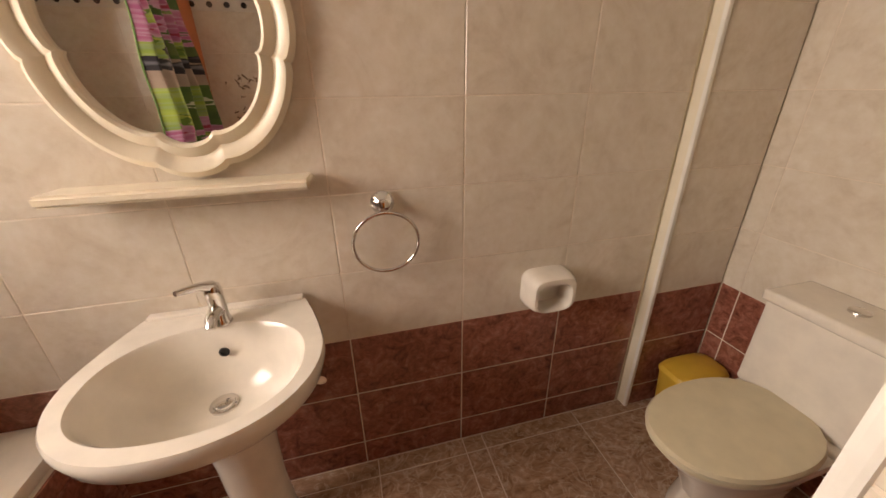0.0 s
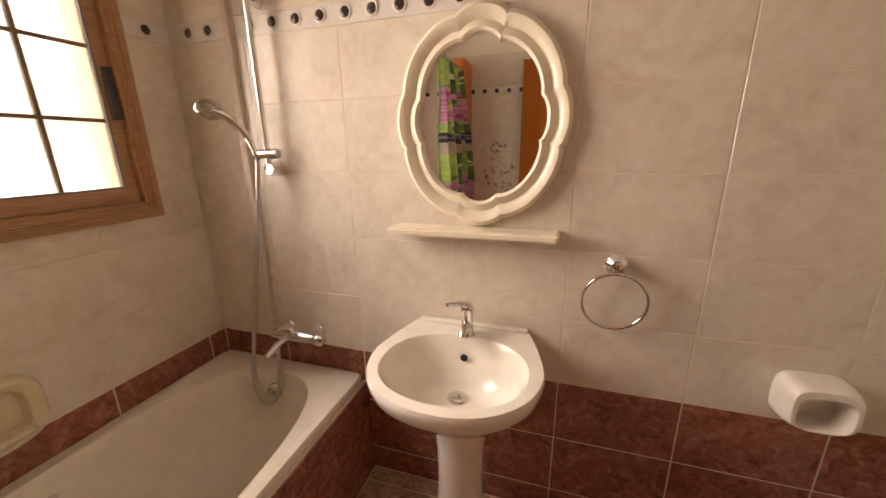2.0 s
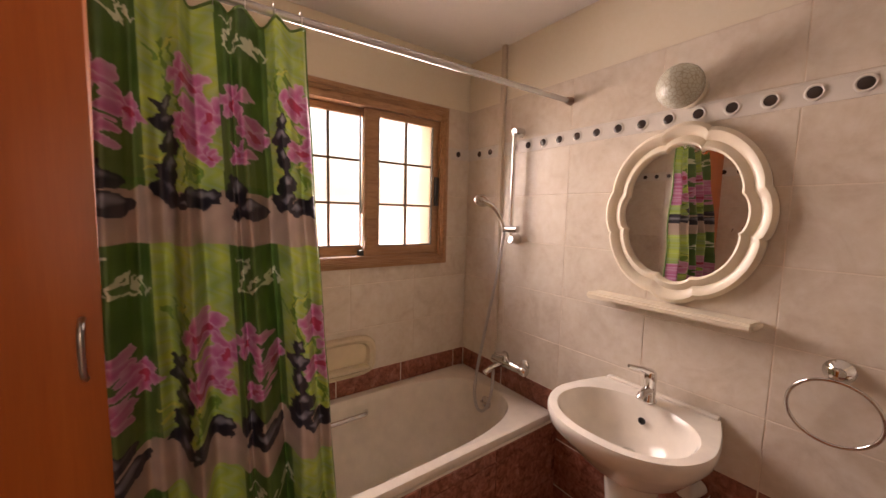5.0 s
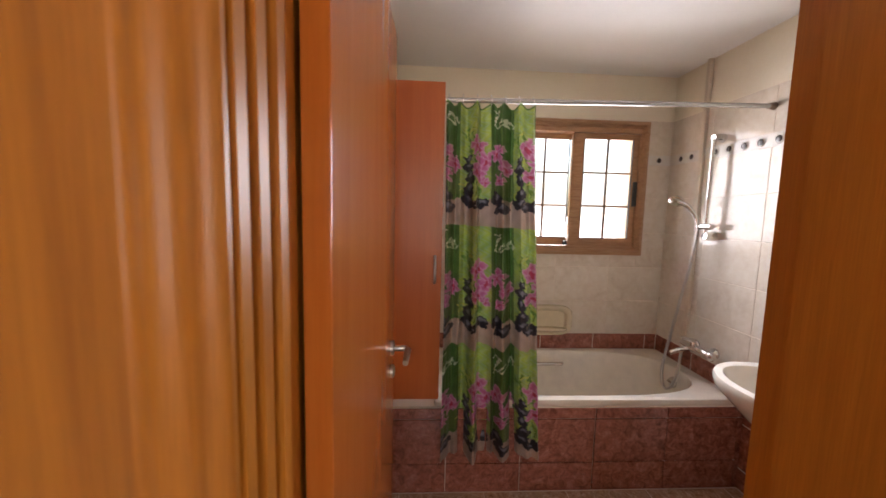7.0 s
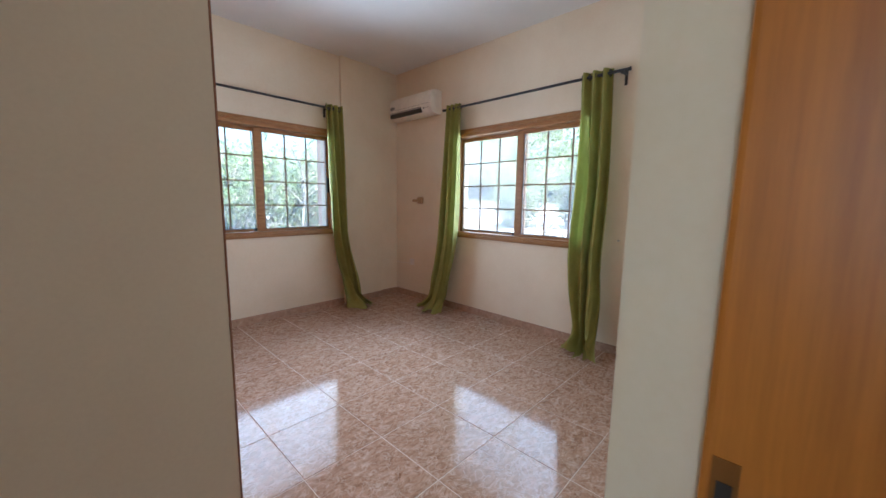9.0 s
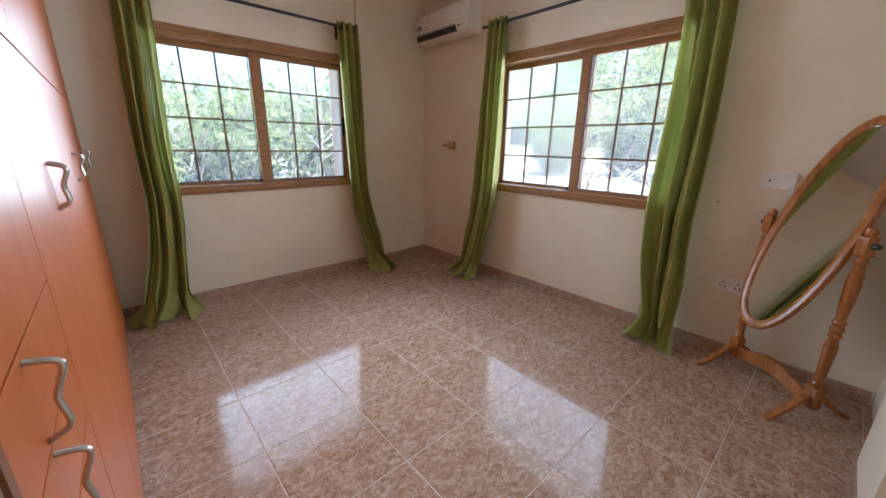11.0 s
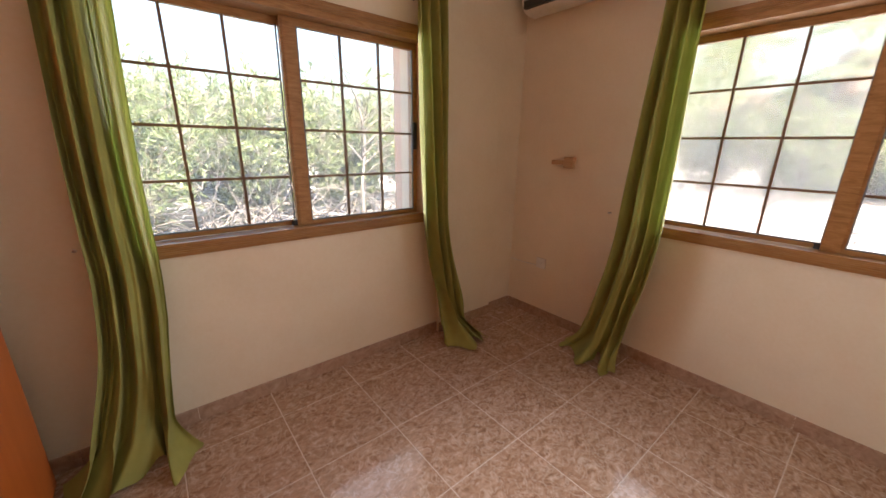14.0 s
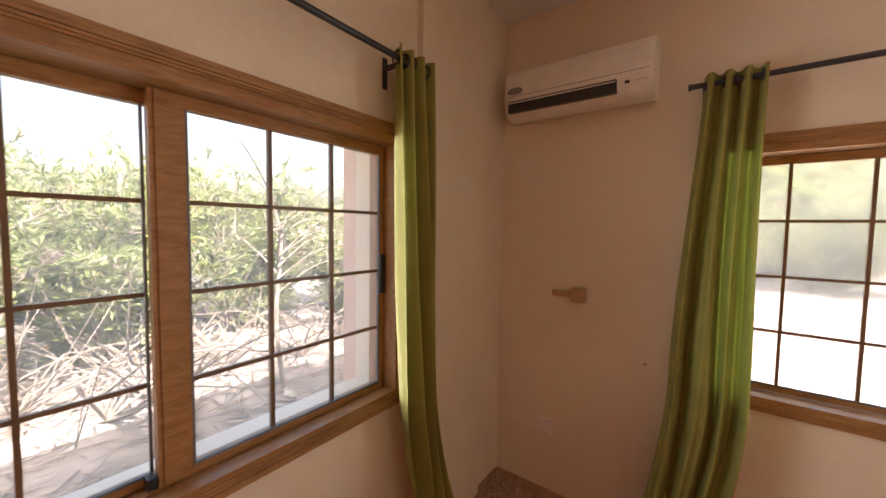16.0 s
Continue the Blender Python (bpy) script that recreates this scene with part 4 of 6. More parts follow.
# ---- shower rail and printed curtain ----
rail = thing("shower_rail", pose(-1.108, 0, 1.99), "white enamelled shower curtain rail with worn ends", "curtain rail")
part("rail_tube", tubes([(0, -0.60, -0.024), (0, YN - 0.012, 0.012)], 0.0115, 14), ROD, rail, "", True)
part("end_cap", tubes([(0, YN - 0.03, 0.012), (0, YN - 0.001, 0.012)], [0.015, 0.019], 16), plain("rail_cap_brown", (0.20, 0.13, 0.09), 0.5), rail, "", True)
FABRIC_W = 1.0


def blob(u, v, cu, cv, a, b, turn=0.0):
    """Squared distance from an ellipse's centre, 1 on its edge."""
    c, s = math.cos(turn), math.sin(turn)
    du, dv = u - cu, v - cv
    return ((du * c + dv * s) / a) ** 2 + ((-du * s + dv * c) / b) ** 2


STROKES = {"Z": [((0.0, 0.85), (0.5, 1.0)), ((0.5, 1.0), (0.1, 0.05)), ((0.1, 0.05), (0.5, 0.1))], "e": [((0.55, 0.3), (0.75, 0.42)), ((0.75, 0.42), (0.68, 0.55)), ((0.68, 0.55), (0.56, 0.35)), ((0.56, 0.35), (0.62, 0.1)), ((0.62, 0.1), (0.82, 0.15))], "n": [((0.86, 0.5), (0.88, 0.08)), ((0.88, 0.3), (1.02, 0.48)), ((1.02, 0.48), (1.08, 0.1)), ((1.08, 0.1), (1.2, 0.2))]}


def seg_distance(p, a, b):
    ax, ay, bx, by = *a, *b
    dx, dy = bx - ax, by - ay
    t = np.clip(((p[0] - ax) * dx + (p[1] - ay) * dy) / (dx * dx + dy * dy), 0, 1)
    return np.hypot(p[0] - ax - t * dx, p[1] - ay - t * dy)


def curtain_print(U, V):
    """The fabric's print: U across and V up in metres. Garden motif that repeats every 0.586 m: script, orchids, bamboo, a pile of stones, a pale sand band."""
    PV, PU = 0.586, 0.265
    v = (V - 0.793) % PV                # 0: foot of the sand band
    cell = np.floor(U / PU).astype(int)
    u = U - cell * PU                   # 0 .. PU, dark stripe then light stripe
    wu = 0.006 * np.sin(V * 43 + U * 31) + 0.004 * np.sin(V * 97 - U * 71 + 1.3) + 0.0022 * np.sin(V * 260 + U * 190)
    wv = 0.006 * np.sin(U * 57 - V * 23 + 0.7) + 0.004 * np.sin(U * 110 + V * 88) + 0.0022 * np.sin(U * 280 - V * 170)
    ns = np.sin(U * 61 + np.sin(V * 37) * 1.5) * np.sin(V * 53 + np.sin(U * 41)) * 0.5 + 0.5
    n2 = np.sin(U * 171 + V * 90 + 3 * np.sin(V * 120)) * 0.5 + 0.5
    dark = np.stack([0.055 + 0.03 * ns, 0.13 + 0.05 * ns, 0.025 + 0.01 * ns], -1)
    light = np.stack([0.27 + 0.20 * ns, 0.41 + 0.19 * ns, 0.08 + 0.12 * n2], -1)
    col = np.where((u < 0.115)[..., None], dark, light)
    low = (v > 0.145) & (v < 0.32)
    mix = np.clip((0.32 - v) / 0.17, 0, 1) * low * (u < 0.115)
    col = col * (1 - 0.45 * mix[..., None]) + np.array([0.16, 0.19, 0.06]) * (0.45 * mix[..., None])
    v = v + wv
    u = u + wu
    # bamboo shoots, leaves
    for cu, w in ((0.16, 0.006), (0.19, 0.004)):
        m = (np.abs(u - cu - 0.01 * np.sin(v * 9)) < w) & (v > 0.14) & (v < 0.46)
        col[m] = (0.12, 0.24, 0.03)
    for k in range(16):
        cu, cv = 0.13 + 0.11 * ((k * 37) % 11) / 11, 0.17 + 0.3 * ((k * 53) % 13) / 13
        m = blob(u, v, cu, cv, 0.016 + 0.002 * (k % 5), 0.005, 0.5 + k * 1.3) < 1
        col[m] = (0.15, 0.30, 0.05) if k % 2 else (0.55, 0.58, 0.12)
    # sand band
    m = (v < 0.125) & (V < 1.90)
    col[m] = np.array([0.47, 0.35, 0.29])
    col[m] *= (0.9 + 0.2 * ns[m])[..., None]

    def orchid(cu, cv, r, shift=0.0):
        for k in range(5):
            a = 2 * math.pi * k / 5 + 0.4 + shift
            e = blob(u, v, cu + 0.55 * r * math.cos(a), cv + 0.62 * r * math.sin(a), 0.62 * r, 0.42 * r, a)
            mm = e < 1
            tone = np.clip(e[mm], 0, 1)[..., None]
            col[mm] = np.array([0.52, 0.12, 0.30]) * (1 - tone) + np.array([0.68, 0.40, 0.56]) * tone
        mm = blob(u, v, cu, cv - 0.15 * r, 0.22 * r, 0.32 * r) < 1
        col[mm] = (0.45, 0.04, 0.10)

    orchid(0.040, 0.345, 0.040)
    orchid(0.082, 0.285, 0.034, 0.6)
    orchid(0.052, 0.225, 0.026, 1.1)
    orchid(0.205, 0.375, 0.042)
    orchid(0.238, 0.315, 0.040, 0.4)
    orchid(0.208, 0.255, 0.034, 0.9)
    orchid(0.240, 0.215, 0.024, 1.4)
    # stones: a balanced pile and flat ones on the sand
    for cu, cv, a, b in ((0.152, 0.315, 0.020, 0.020), (0.152, 0.275, 0.028, 0.023), (0.155, 0.225, 0.024, 0.03), (0.155, 0.165, 0.026, 0.032), (0.150, 0.115, 0.036, 0.026), (0.222, 0.105, 0.036, 0.026), (0.185, 0.09, 0.020, 0.016), (0.030, 0.135, 0.034, 0.034), (0.055, 0.085, 0.034, 0.026)):
        e = blob(u, v, cu, cv, a, b)
        mm = e < 1
        gl = np.clip(1 - blob(u, v, cu + a * 0.2, cv + b * 0.35, a * 0.6, b * 0.45), 0, 1)[mm][..., None]
        gl = gl * 0.75
        col[mm] = np.array([0.022, 0.02, 0.03]) * (1 - gl) + np.array([0.34, 0.33, 0.40]) * gl
    # script
    p = ((u - 0.012) / 0.085, (v - 0.47) / 0.085)
    d = np.full(u.shape, 9.0)
    for strokes in STROKES.values():
        for a, b in strokes:
            d = np.minimum(d, seg_distance(p, a, b))
    col[d < 0.035] = (0.70, 0.72, 0.55)
    return col


PRINT, pnt, pb = material("printed_curtain_fabric")
att = pnt.nodes.new("ShaderNodeVertexColor")
att.layer_name = "print"
weave = tex_noise(pnt, 900, 2)
tr_ = pnt.nodes.new("ShaderNodeBsdfTranslucent")
mixs = pnt.nodes.new("ShaderNodeMixShader")
mixs.inputs[0].default_value = 0.12
pnt.links.new(att.outputs[0], pb.inputs["Base Color"])
pnt.links.new(att.outputs[0], tr_.inputs[0])
pb.inputs["Roughness"].default_value = 0.45
bump(pnt, pb, weave.outputs["Fac"], 0.1)
pnt.links.new(pb.outputs[0], mixs.inputs[1])
pnt.links.new(tr_.outputs[0], mixs.inputs[2])
pnt.links.new(mixs.outputs[0], pnt.nodes["Material Output"].inputs[0])


def shower_curtain():
    th = thing("shower_curtain", pose(0, 0, 0), "green printed shower curtain with orchids and stones, drawn half aside", "curtain")
    NU, NV = 240, 640
    uu, vv = np.meshgrid(np.linspace(0, 1, NU), np.linspace(0, 1, NV))
    z = 1.960 - 1.728 * vv
    sag = 0.024 * np.abs(np.sin(uu * math.pi * 6)) ** 1.5 * np.exp(-vv * 14)
    y = -0.598 + (0.420 + 0.105 * vv ** 1.1) * uu + 0.006 * np.sin(uu * 27 + vv * 2.0)
    fold = 0.66 * np.sin(uu * 2 * math.pi * 3.6 + 0.5 * np.sin(vv * 3) + 0.6) + 0.34 * np.sin(uu * 2 * math.pi * 6.3 + 1.0 + vv * 0.8) + 0.16 * np.sin(uu * 2 * math.pi * 11.7 + vv * 2.2)
    fold = np.sign(fold) * np.abs(fold) ** 0.85
    amp = 0.026 + 0.042 * np.minimum(1, vv * 3)
    x = -1.096 + 0.045 * np.minimum(1, vv * 2.2) + amp * fold + 0.004 * np.sin(vv * 30 + uu * 9)
    verts = np.stack([x, y, z - sag], -1).reshape(-1, 3)
    idx = np.arange(NU * NV).reshape(NV, NU)
    faces = np.stack([idx[:-1, :-1], idx[:-1, 1:], idx[1:, 1:], idx[1:, :-1]], -1).reshape(-1, 4)
    me = bpy.data.meshes.new("curtain_fabric")
    me.from_pydata(verts.tolist(), [], faces.tolist())
    col = 0.78 * curtain_print(uu * 0.47 + 0.014 * fold + 0.035, z + 0.02 * (uu - 0.5))
    lay = me.color_attributes.new("print", "FLOAT_COLOR", "POINT")
    lay.data.foreach_set("color", np.concatenate([col.reshape(-1, 3), np.ones((NU * NV, 1))], 1).ravel())
    me.materials.append(PRINT)
    me.shade_smooth()
    ob = new("curtain_fabric", me)
    ob.parent = th
    HEM = mottled("hem_green", [(0.3, (0.07, 0.15, 0.03)), (0.7, (0.12, 0.21, 0.05))], 20, 0.6)
    j = range(0, NU, 3)
    part("hem", tubes([(x[2, k], y[2, k], z[2, k] - sag[2, k]) for k in j], 0.0035, 6), HEM, th, "dark green hem", True)
    part("side_hem", tubes([(x[k, -1], y[k, -1], z[k, -1]) for k in range(0, NV, 12)], 0.004, 6), HEM, th, "", True)
    for k in range(7):
        yy = -0.585 + 0.40 * k / 6
        part("curtain_ring", tubes([(-1.108 + 0.02 * math.sin(a), yy, 1.972 + 0.024 * math.cos(a)) for a in (2 * math.pi * q / 16 for q in range(17))], 0.0014, 6), STEEL, th)


shower_curtain()

# ---- floor tiles ----
FP = 0.4355


def floor_tile(u, v, key={}):
    k = (round(u, 3), round(v, 3))
    if k not in key:
        bm = bmesh.new()
        e = 0.0018
        lo = [bm.verts.new(p) for p in ((0, 0, -0.01), (u, 0, -0.01), (u, v, -0.01), (0, v, -0.01))]
        mid = [bm.verts.new(p) for p in ((0, 0, -e), (u, 0, -e), (u, v, -e), (0, v, -e))]
        top = [bm.verts.new(p) for p in ((e, e, 0), (u - e, e, 0), (u - e, v - e, 0), (e, v - e, 0))]
        for a, b in ((lo, mid), (mid, top)):
            for j in range(4):
                bm.faces.new((a[j], a[(j + 1) % 4], b[(j + 1) % 4], b[j]))
        bm.faces.new(top)
        bmesh.ops.recalc_face_normals(bm, faces=bm.faces[:])
        me = bpy.data.meshes.new("floor_tile")
        bm.to_mesh(me)
        bm.free()
        me.materials.append(FLOOR_TILE)
        key[k] = me
    return key[k]


def tile_floor(x0, x1, y0, y1, ax, ay, gap=0.004):
    xs, ys = cuts(x0, x1, ax, FP), cuts(y0, y1, ay, FP)
    for a, b in zip(xs, xs[1:]):
        for c, d in zip(ys, ys[1:]):
            if b - a > 0.012 and d - c > 0.012:
                ob = new("floor_tile", floor_tile(b - a - gap, d - c - gap))
                ob.parent = bpy.data.objects["floor"]
                ob.location = (a + gap / 2, c + gap / 2, random.uniform(-0.0004, 0.0002))


tile_floor(BW, BE, BS, BN, 0.14, -2.945)
tile_floor(HX - 0.18, 2.1, BN, 0.0, 0.14, -2.945)
tile_floor(-1.086, XD, YS, YN, 0.155, 0.95)
tile_floor(XD, NX, NY, YN, 0.155, 0.95)


def skirting(m, length, anchor=0.0):
    """Tile skirting along local x, its face towards -y."""
    sk = thing("baseboard", m, "marbled brown tile skirting board", "baseboard", kind="structure")
    xs = cuts(0, length, anchor, FP)
    for a, b in zip(xs, xs[1:]):
        if b - a > 0.01:
            part("skirting_tile", boxes((a + 0.001, b - 0.001, -0.009, 0.0, 0.0, 0.070), (a + 0.001, b - 0.001, -0.007, 0.0, 0.070, 0.076)), SKIRT_TILE, sk)


skirting(pose(BW, BS + 0.01, 0, 0, 0, 90), 3.73, 0.2)
skirting(pose(BE, BS, 0, 0, 0, 180), BE + 1.51, 0.3)
skirting(pose(-1.51, BS + 0.032, 0, 0, 0, 180), 0.55, 0.2)
skirting(pose(-2.062, BS, 0, 0, 0, 180), 0.28, 0.2)
skirting(pose(-1.64, BN - 0.07, 0), 0.44, 0.2)
skirting(pose(-1.64, BN, 0, 0, 0, -90), 0.07, 0.2)
skirting(pose(-1.2, BN, 0), 1.5, 0.2)


# ---- green bedroom curtains ----
def fabric(name, c, thin):
    m, nt, b = material(name)
    n = tex_noise(nt, 9, 5)
    r = ramp(nt, [(0.3, shade(c, 0.86)), (0.7, shade(c, 1.1))])
    nt.links.new(n.outputs["Fac"], r.inputs[0])
    nt.links.new(r.outputs[0], b.inputs["Base Color"])
    b.inputs["Roughness"].default_value = 0.8
    b.inputs["Specular IOR Level"].default_value = 0.2
    b.inputs["Sheen Weight"].default_value = 0.06
    t = nt.nodes.new("ShaderNodeBsdfTranslucent")
    t.inputs[0].default_value = (0.32, 0.42, 0.07, 1)
    mx_ = nt.nodes.new("ShaderNodeMixShader")
    mx_.inputs[0].default_value = thin
    w = tex_noise(nt, 700, 2)
    bump(nt, b, w.outputs["Fac"], 0.15)
    nt.links.new(b.outputs[0], mx_.inputs[1])
    nt.links.new(t.outputs[0], mx_.inputs[2])
    nt.links.new(mx_.outputs[0], nt.nodes["Material Output"].inputs[0])
    return m


GREEN = fabric("fabric_lime_green", (0.30, 0.285, 0.075), 0.07)


def curtain(m, top, mid, foot, out, folds, seed, label, push=0.0, drop=0.0):
    """A hanging curtain: local x along the wall, y into the room. top, mid, foot: (x0, x1) at the rod, at sill height and on the floor; out: how far the foot stands from the wall."""
    th = thing("curtain", m, label, "curtain", "green bedroom curtains")
    rnd = random.Random(seed)
    ph = [rnd.uniform(0, 6.28) for _ in range(8)]
    NU, NV = 150, 130
    bm = bmesh.new()
    grid = []
    for j in range(NV):
        v = j / (NV - 1)
        z = (2.447 + drop) * (1 - v) + 0.012 * v
        row = []
        for i in range(NU):
            u = i / (NU - 1)
            if v < 0.6:
                k = v / 0.6
                k = k * k * (3 - 2 * k)
                a0, a1 = top[0] + (mid[0] - top[0]) * k, top[1] + (mid[1] - top[1]) * k
            else:
                k = (v - 0.6) / 0.4
                k = k ** 1.5
                a0, a1 = mid[0] + (foot[0] - mid[0]) * k, mid[1] + (foot[1] - mid[1]) * k
            x = a0 + (a1 - a0) * u
            w = folds * 2 * math.pi * u
            w += 0.9 * math.sin(w * 0.37 + ph[3]) * min(1, v * 1.5)
            f = math.sin(w + ph[0] + 0.9 * math.sin(v * 3.1 + ph[1]) * v) + (0.45 * math.sin(1.7 * w + ph[2] + v * 3.2) + 0.10 * math.sin(3.3 * w + ph[6] - 4 * v)) * min(1, v * 1.6)
            f = math.copysign(abs(f) ** 0.8, f)
            amp = 0.030 + 0.024 * math.sin(math.pi * v) * (0.7 + 0.3 * math.sin(w * 0.5 + ph[7]))
            y = 0.105 + (out - 0.105) * max(0, (v - 0.35) / 0.65) ** 1.6 + amp * f
            crumple = max(0.0, (v - 0.72) / 0.28)
            x += 0.022 * crumple * math.sin(11 * v + 5 * u + ph[3]) + 0.008 * math.sin(7 * v + ph[4])
            y += 0.030 * crumple * math.sin(17 * v + 6 * u + ph[5]) + 0.012 * crumple * math.sin(31 * v + 9 * u)
            y += push * math.exp(-((v - 0.62) / 0.12) ** 2)
            zz = z
            if v > 0.925:
                q = (v - 0.925) / 0.075
                lobe = 0.5 + 0.5 * math.sin(w * 0.55 + ph[6])
                y += 0.15 * q ** 1.4 * (0.10 + 0.90 * lobe) + 0.03 * q * f
                x += (u - 0.5) * 0.13 * q * q + 0.035 * q * math.sin(w * 0.8 + ph[2])
                zz = 0.014 + 0.16 * (1 - q) ** 1.25 + 0.040 * q * (1 - q) * (1 + math.sin(w * 1.3 + ph[7])) + 0.022 * q * (1 - lobe) * (1 + math.sin(2.1 * w + ph[0]))
            y = max(y, 0.022)
            row.append(bm.verts.new((x, y, zz)))
        grid.append(row)
    for j in range(NV - 1):
        for i in range(NU - 1):
            bm.faces.new((grid[j][i], grid[j][i + 1], grid[j + 1][i + 1], grid[j + 1][i]))
    ob = part("curtain_cloth", bm, GREEN, th, smooth=True)
    ob.data.shade_smooth()
    n = 5
    for k in range(n):
        xx = top[0] + (top[1] - top[0]) * (k + 0.5) / n
        part("eyelet", tubes([(xx, 0.105 + 0.024 * math.cos(a), 2.407 + drop + 0.024 * math.sin(a)) for a in (2 * math.pi * q / 16 for q in range(17))], 0.004, 6), BLACK_METAL, th)


LAB = "lime green eyelet curtain pushed aside, hem on the floor"
M_CS = pose(0, BS, 0)
M_CW = pose(BW, 0, 0, 0, 0, -90)
curtain(M_CS, (-1.46, -1.255), (-1.50, -1.315), (-1.70, -1.43), 0.19, 3.1, 3, LAB, 0.0, -0.12)
curtain(M_CS, (0.05, 0.26), (0.07, 0.28), (0.18, 0.46), 0.20, 3.4, 5, "lime green eyelet curtain beside the wardrobe, hem on the floor", 0.02, -0.12)
curtain(M_CW, (3.69, 3.90), (3.70, 3.99), (3.81, 4.12), 0.21, 3.4, 8, LAB, 0.0, -0.114)
curtain(M_CW, (2.12, 2.39), (2.08, 2.38), (2.07, 2.30), 0.20, 3.3, 11, "lime green eyelet curtain near the standing mirror", 0.02, -0.114)

for m, a, b, zr in ((M_CS, -1.36, 0.36, 2.287), (M_CW, 2.01, 3.95, 2.293)):
    rd = thing("curtain_rod", m, "thin dark metal curtain rod on wall brackets", "curtain rod", "bedroom curtain rods")
    part("rod", tubes([(a, 0.105, zr), (b, 0.105, zr)], 0.0115, 12), BLACK_METAL, rd, smooth=True)
    for e, s in ((a, -1), (b, 1)):
        part("finial", tubes([(e, 0.105, zr), (e + s * 0.012, 0.105, zr)], 0.015, 12), BLACK_METAL, rd, smooth=True)
        xb = e - s * 0.05
        part("bracket", boxes((xb - 0.011, xb + 0.011, 0.0, 0.006, zr - 0.085, zr + 0.035), (xb - 0.008, xb + 0.008, 0.006, 0.09, zr - 0.014, zr), (xb - 0.009, xb + 0.009, 0.088, 0.118, zr - 0.022, zr - 0.012)), BLACK_METAL, rd)

# ---- air conditioner ----
ac = thing("air_conditioner", pose(BW, -4.462, 2.285, 0, 0, -90), "ivory wall-mounted split air conditioner, off", "air conditioner")
prof = [(0.0, 0.02), (0.0, 0.265), (0.10, 0.268), (0.155, 0.255), (0.185, 0.20), (0.195, 0.10), (0.182, 0.052), (0.155, 0.015), (0.10, 0.0), (0.03, 0.0)]
AC_MAT = plain("abs_ivory", (0.82, 0.78, 0.69), 0.35)
bm = bmesh.new()
ra = [[bm.verts.new((x, d, z)) for d, z in prof] for x in (-0.372, -0.362, 0.362, 0.372)]
for k, r in enumerate(ra):
    if k in (0, 3):
        for v in r:
            v.co.y = max(0.0, v.co.y - 0.008)
for a, b in zip(ra, ra[1:]):
    for j in range(len(prof)):
        bm.faces.new((a[j], a[(j + 1) % len(prof)], b[(j + 1) % len(prof)], b[j]))
bm.faces.new(ra[0])
bm.faces.new(ra[-1][::-1])
part("housing", bm, AC_MAT, ac, smooth=True)
part("outlet_slot", soft_box((-0.22, 0.345, 0.160, 0.1925, 0.022, 0.084), 0.004), DARK, ac, "dark air outlet slot")
bm = soft_box((-0.215, 0.34, -0.003, 0.003, -0.013, 0.013), 0.002)
bmesh.ops.transform(bm, matrix=pose(0, 0.196, 0.072, 70, 0, 0), verts=bm.verts[:])
part("louvre", bm, AC_MAT, ac)
part("front_seam", boxes((-0.355, 0.355, 0.1925, 0.1945, 0.106, 0.109)), GASKET, ac)
bm = bmesh.new()
rr = [[bm.verts.new((0.305 + 0.045 * k * math.cos(t), y, 0.135 + 0.02 * k * math.sin(t))) for t in (2 * math.pi * j / 24 for j in range(24))] for y, k in ((0.188, 1.0), (0.196, 1.0), (0.198, 0.85))]
for a, b in zip(rr, rr[1:]):
    for j in range(24):
        bm.faces.new((a[j], a[(j + 1) % 24], b[(j + 1) % 24], b[j]))
bm.faces.new(rr[-1])
part("badge", bm, plain("badge_grey", (0.25, 0.24, 0.24), 0.3, 0.5), ac, "grey oval badge")
part("display", boxes((-0.275, -0.255, 0.186, 0.193, 0.055, 0.067)), DARK, ac)
for k in range(4):
    part("indicator", boxes((-0.30 - 0.016 * k, -0.297 - 0.016 * k, 0.186, 0.1935, 0.06, 0.063)), DARK, ac)

# ---- wall fittings in the bedroom ----
hb = thing("curtain_holdback", pose(BW, -4.465, 1.286, 0, 0, -90), "small turned wooden curtain holdback on the wall", "holdback")
PALE_WOOD = mottled("pale_wood", [(0.3, (0.40, 0.24, 0.12)), (0.7, (0.52, 0.34, 0.18))], 8, 0.5, stretch=(1, 6, 6))
part("stem", soft_box((0.0, 0.115, 0.0, 0.022, -0.016, 0.016), 0.003), PALE_WOOD, hb)
part("knob", soft_box((-0.075, 0.005, 0.0, 0.04, -0.04, 0.042), 0.012, 3), PALE_WOOD, hb, smooth=True)


def plate(name, m, w, h, label, holes=()):
    th = thing(name, m, label, name.replace("_", " "))
    part("face_plate", soft_box((-w / 2, w / 2, 0.0, 0.011, -h / 2, h / 2), 0.003), PLASTIC_WHITE, th)
    for a, b, c, d, mt in holes:
        part("insert", boxes((a, b, 0.0112, 0.0135 if mt is PLASTIC_WHITE else 0.0118, c, d)), mt, th)


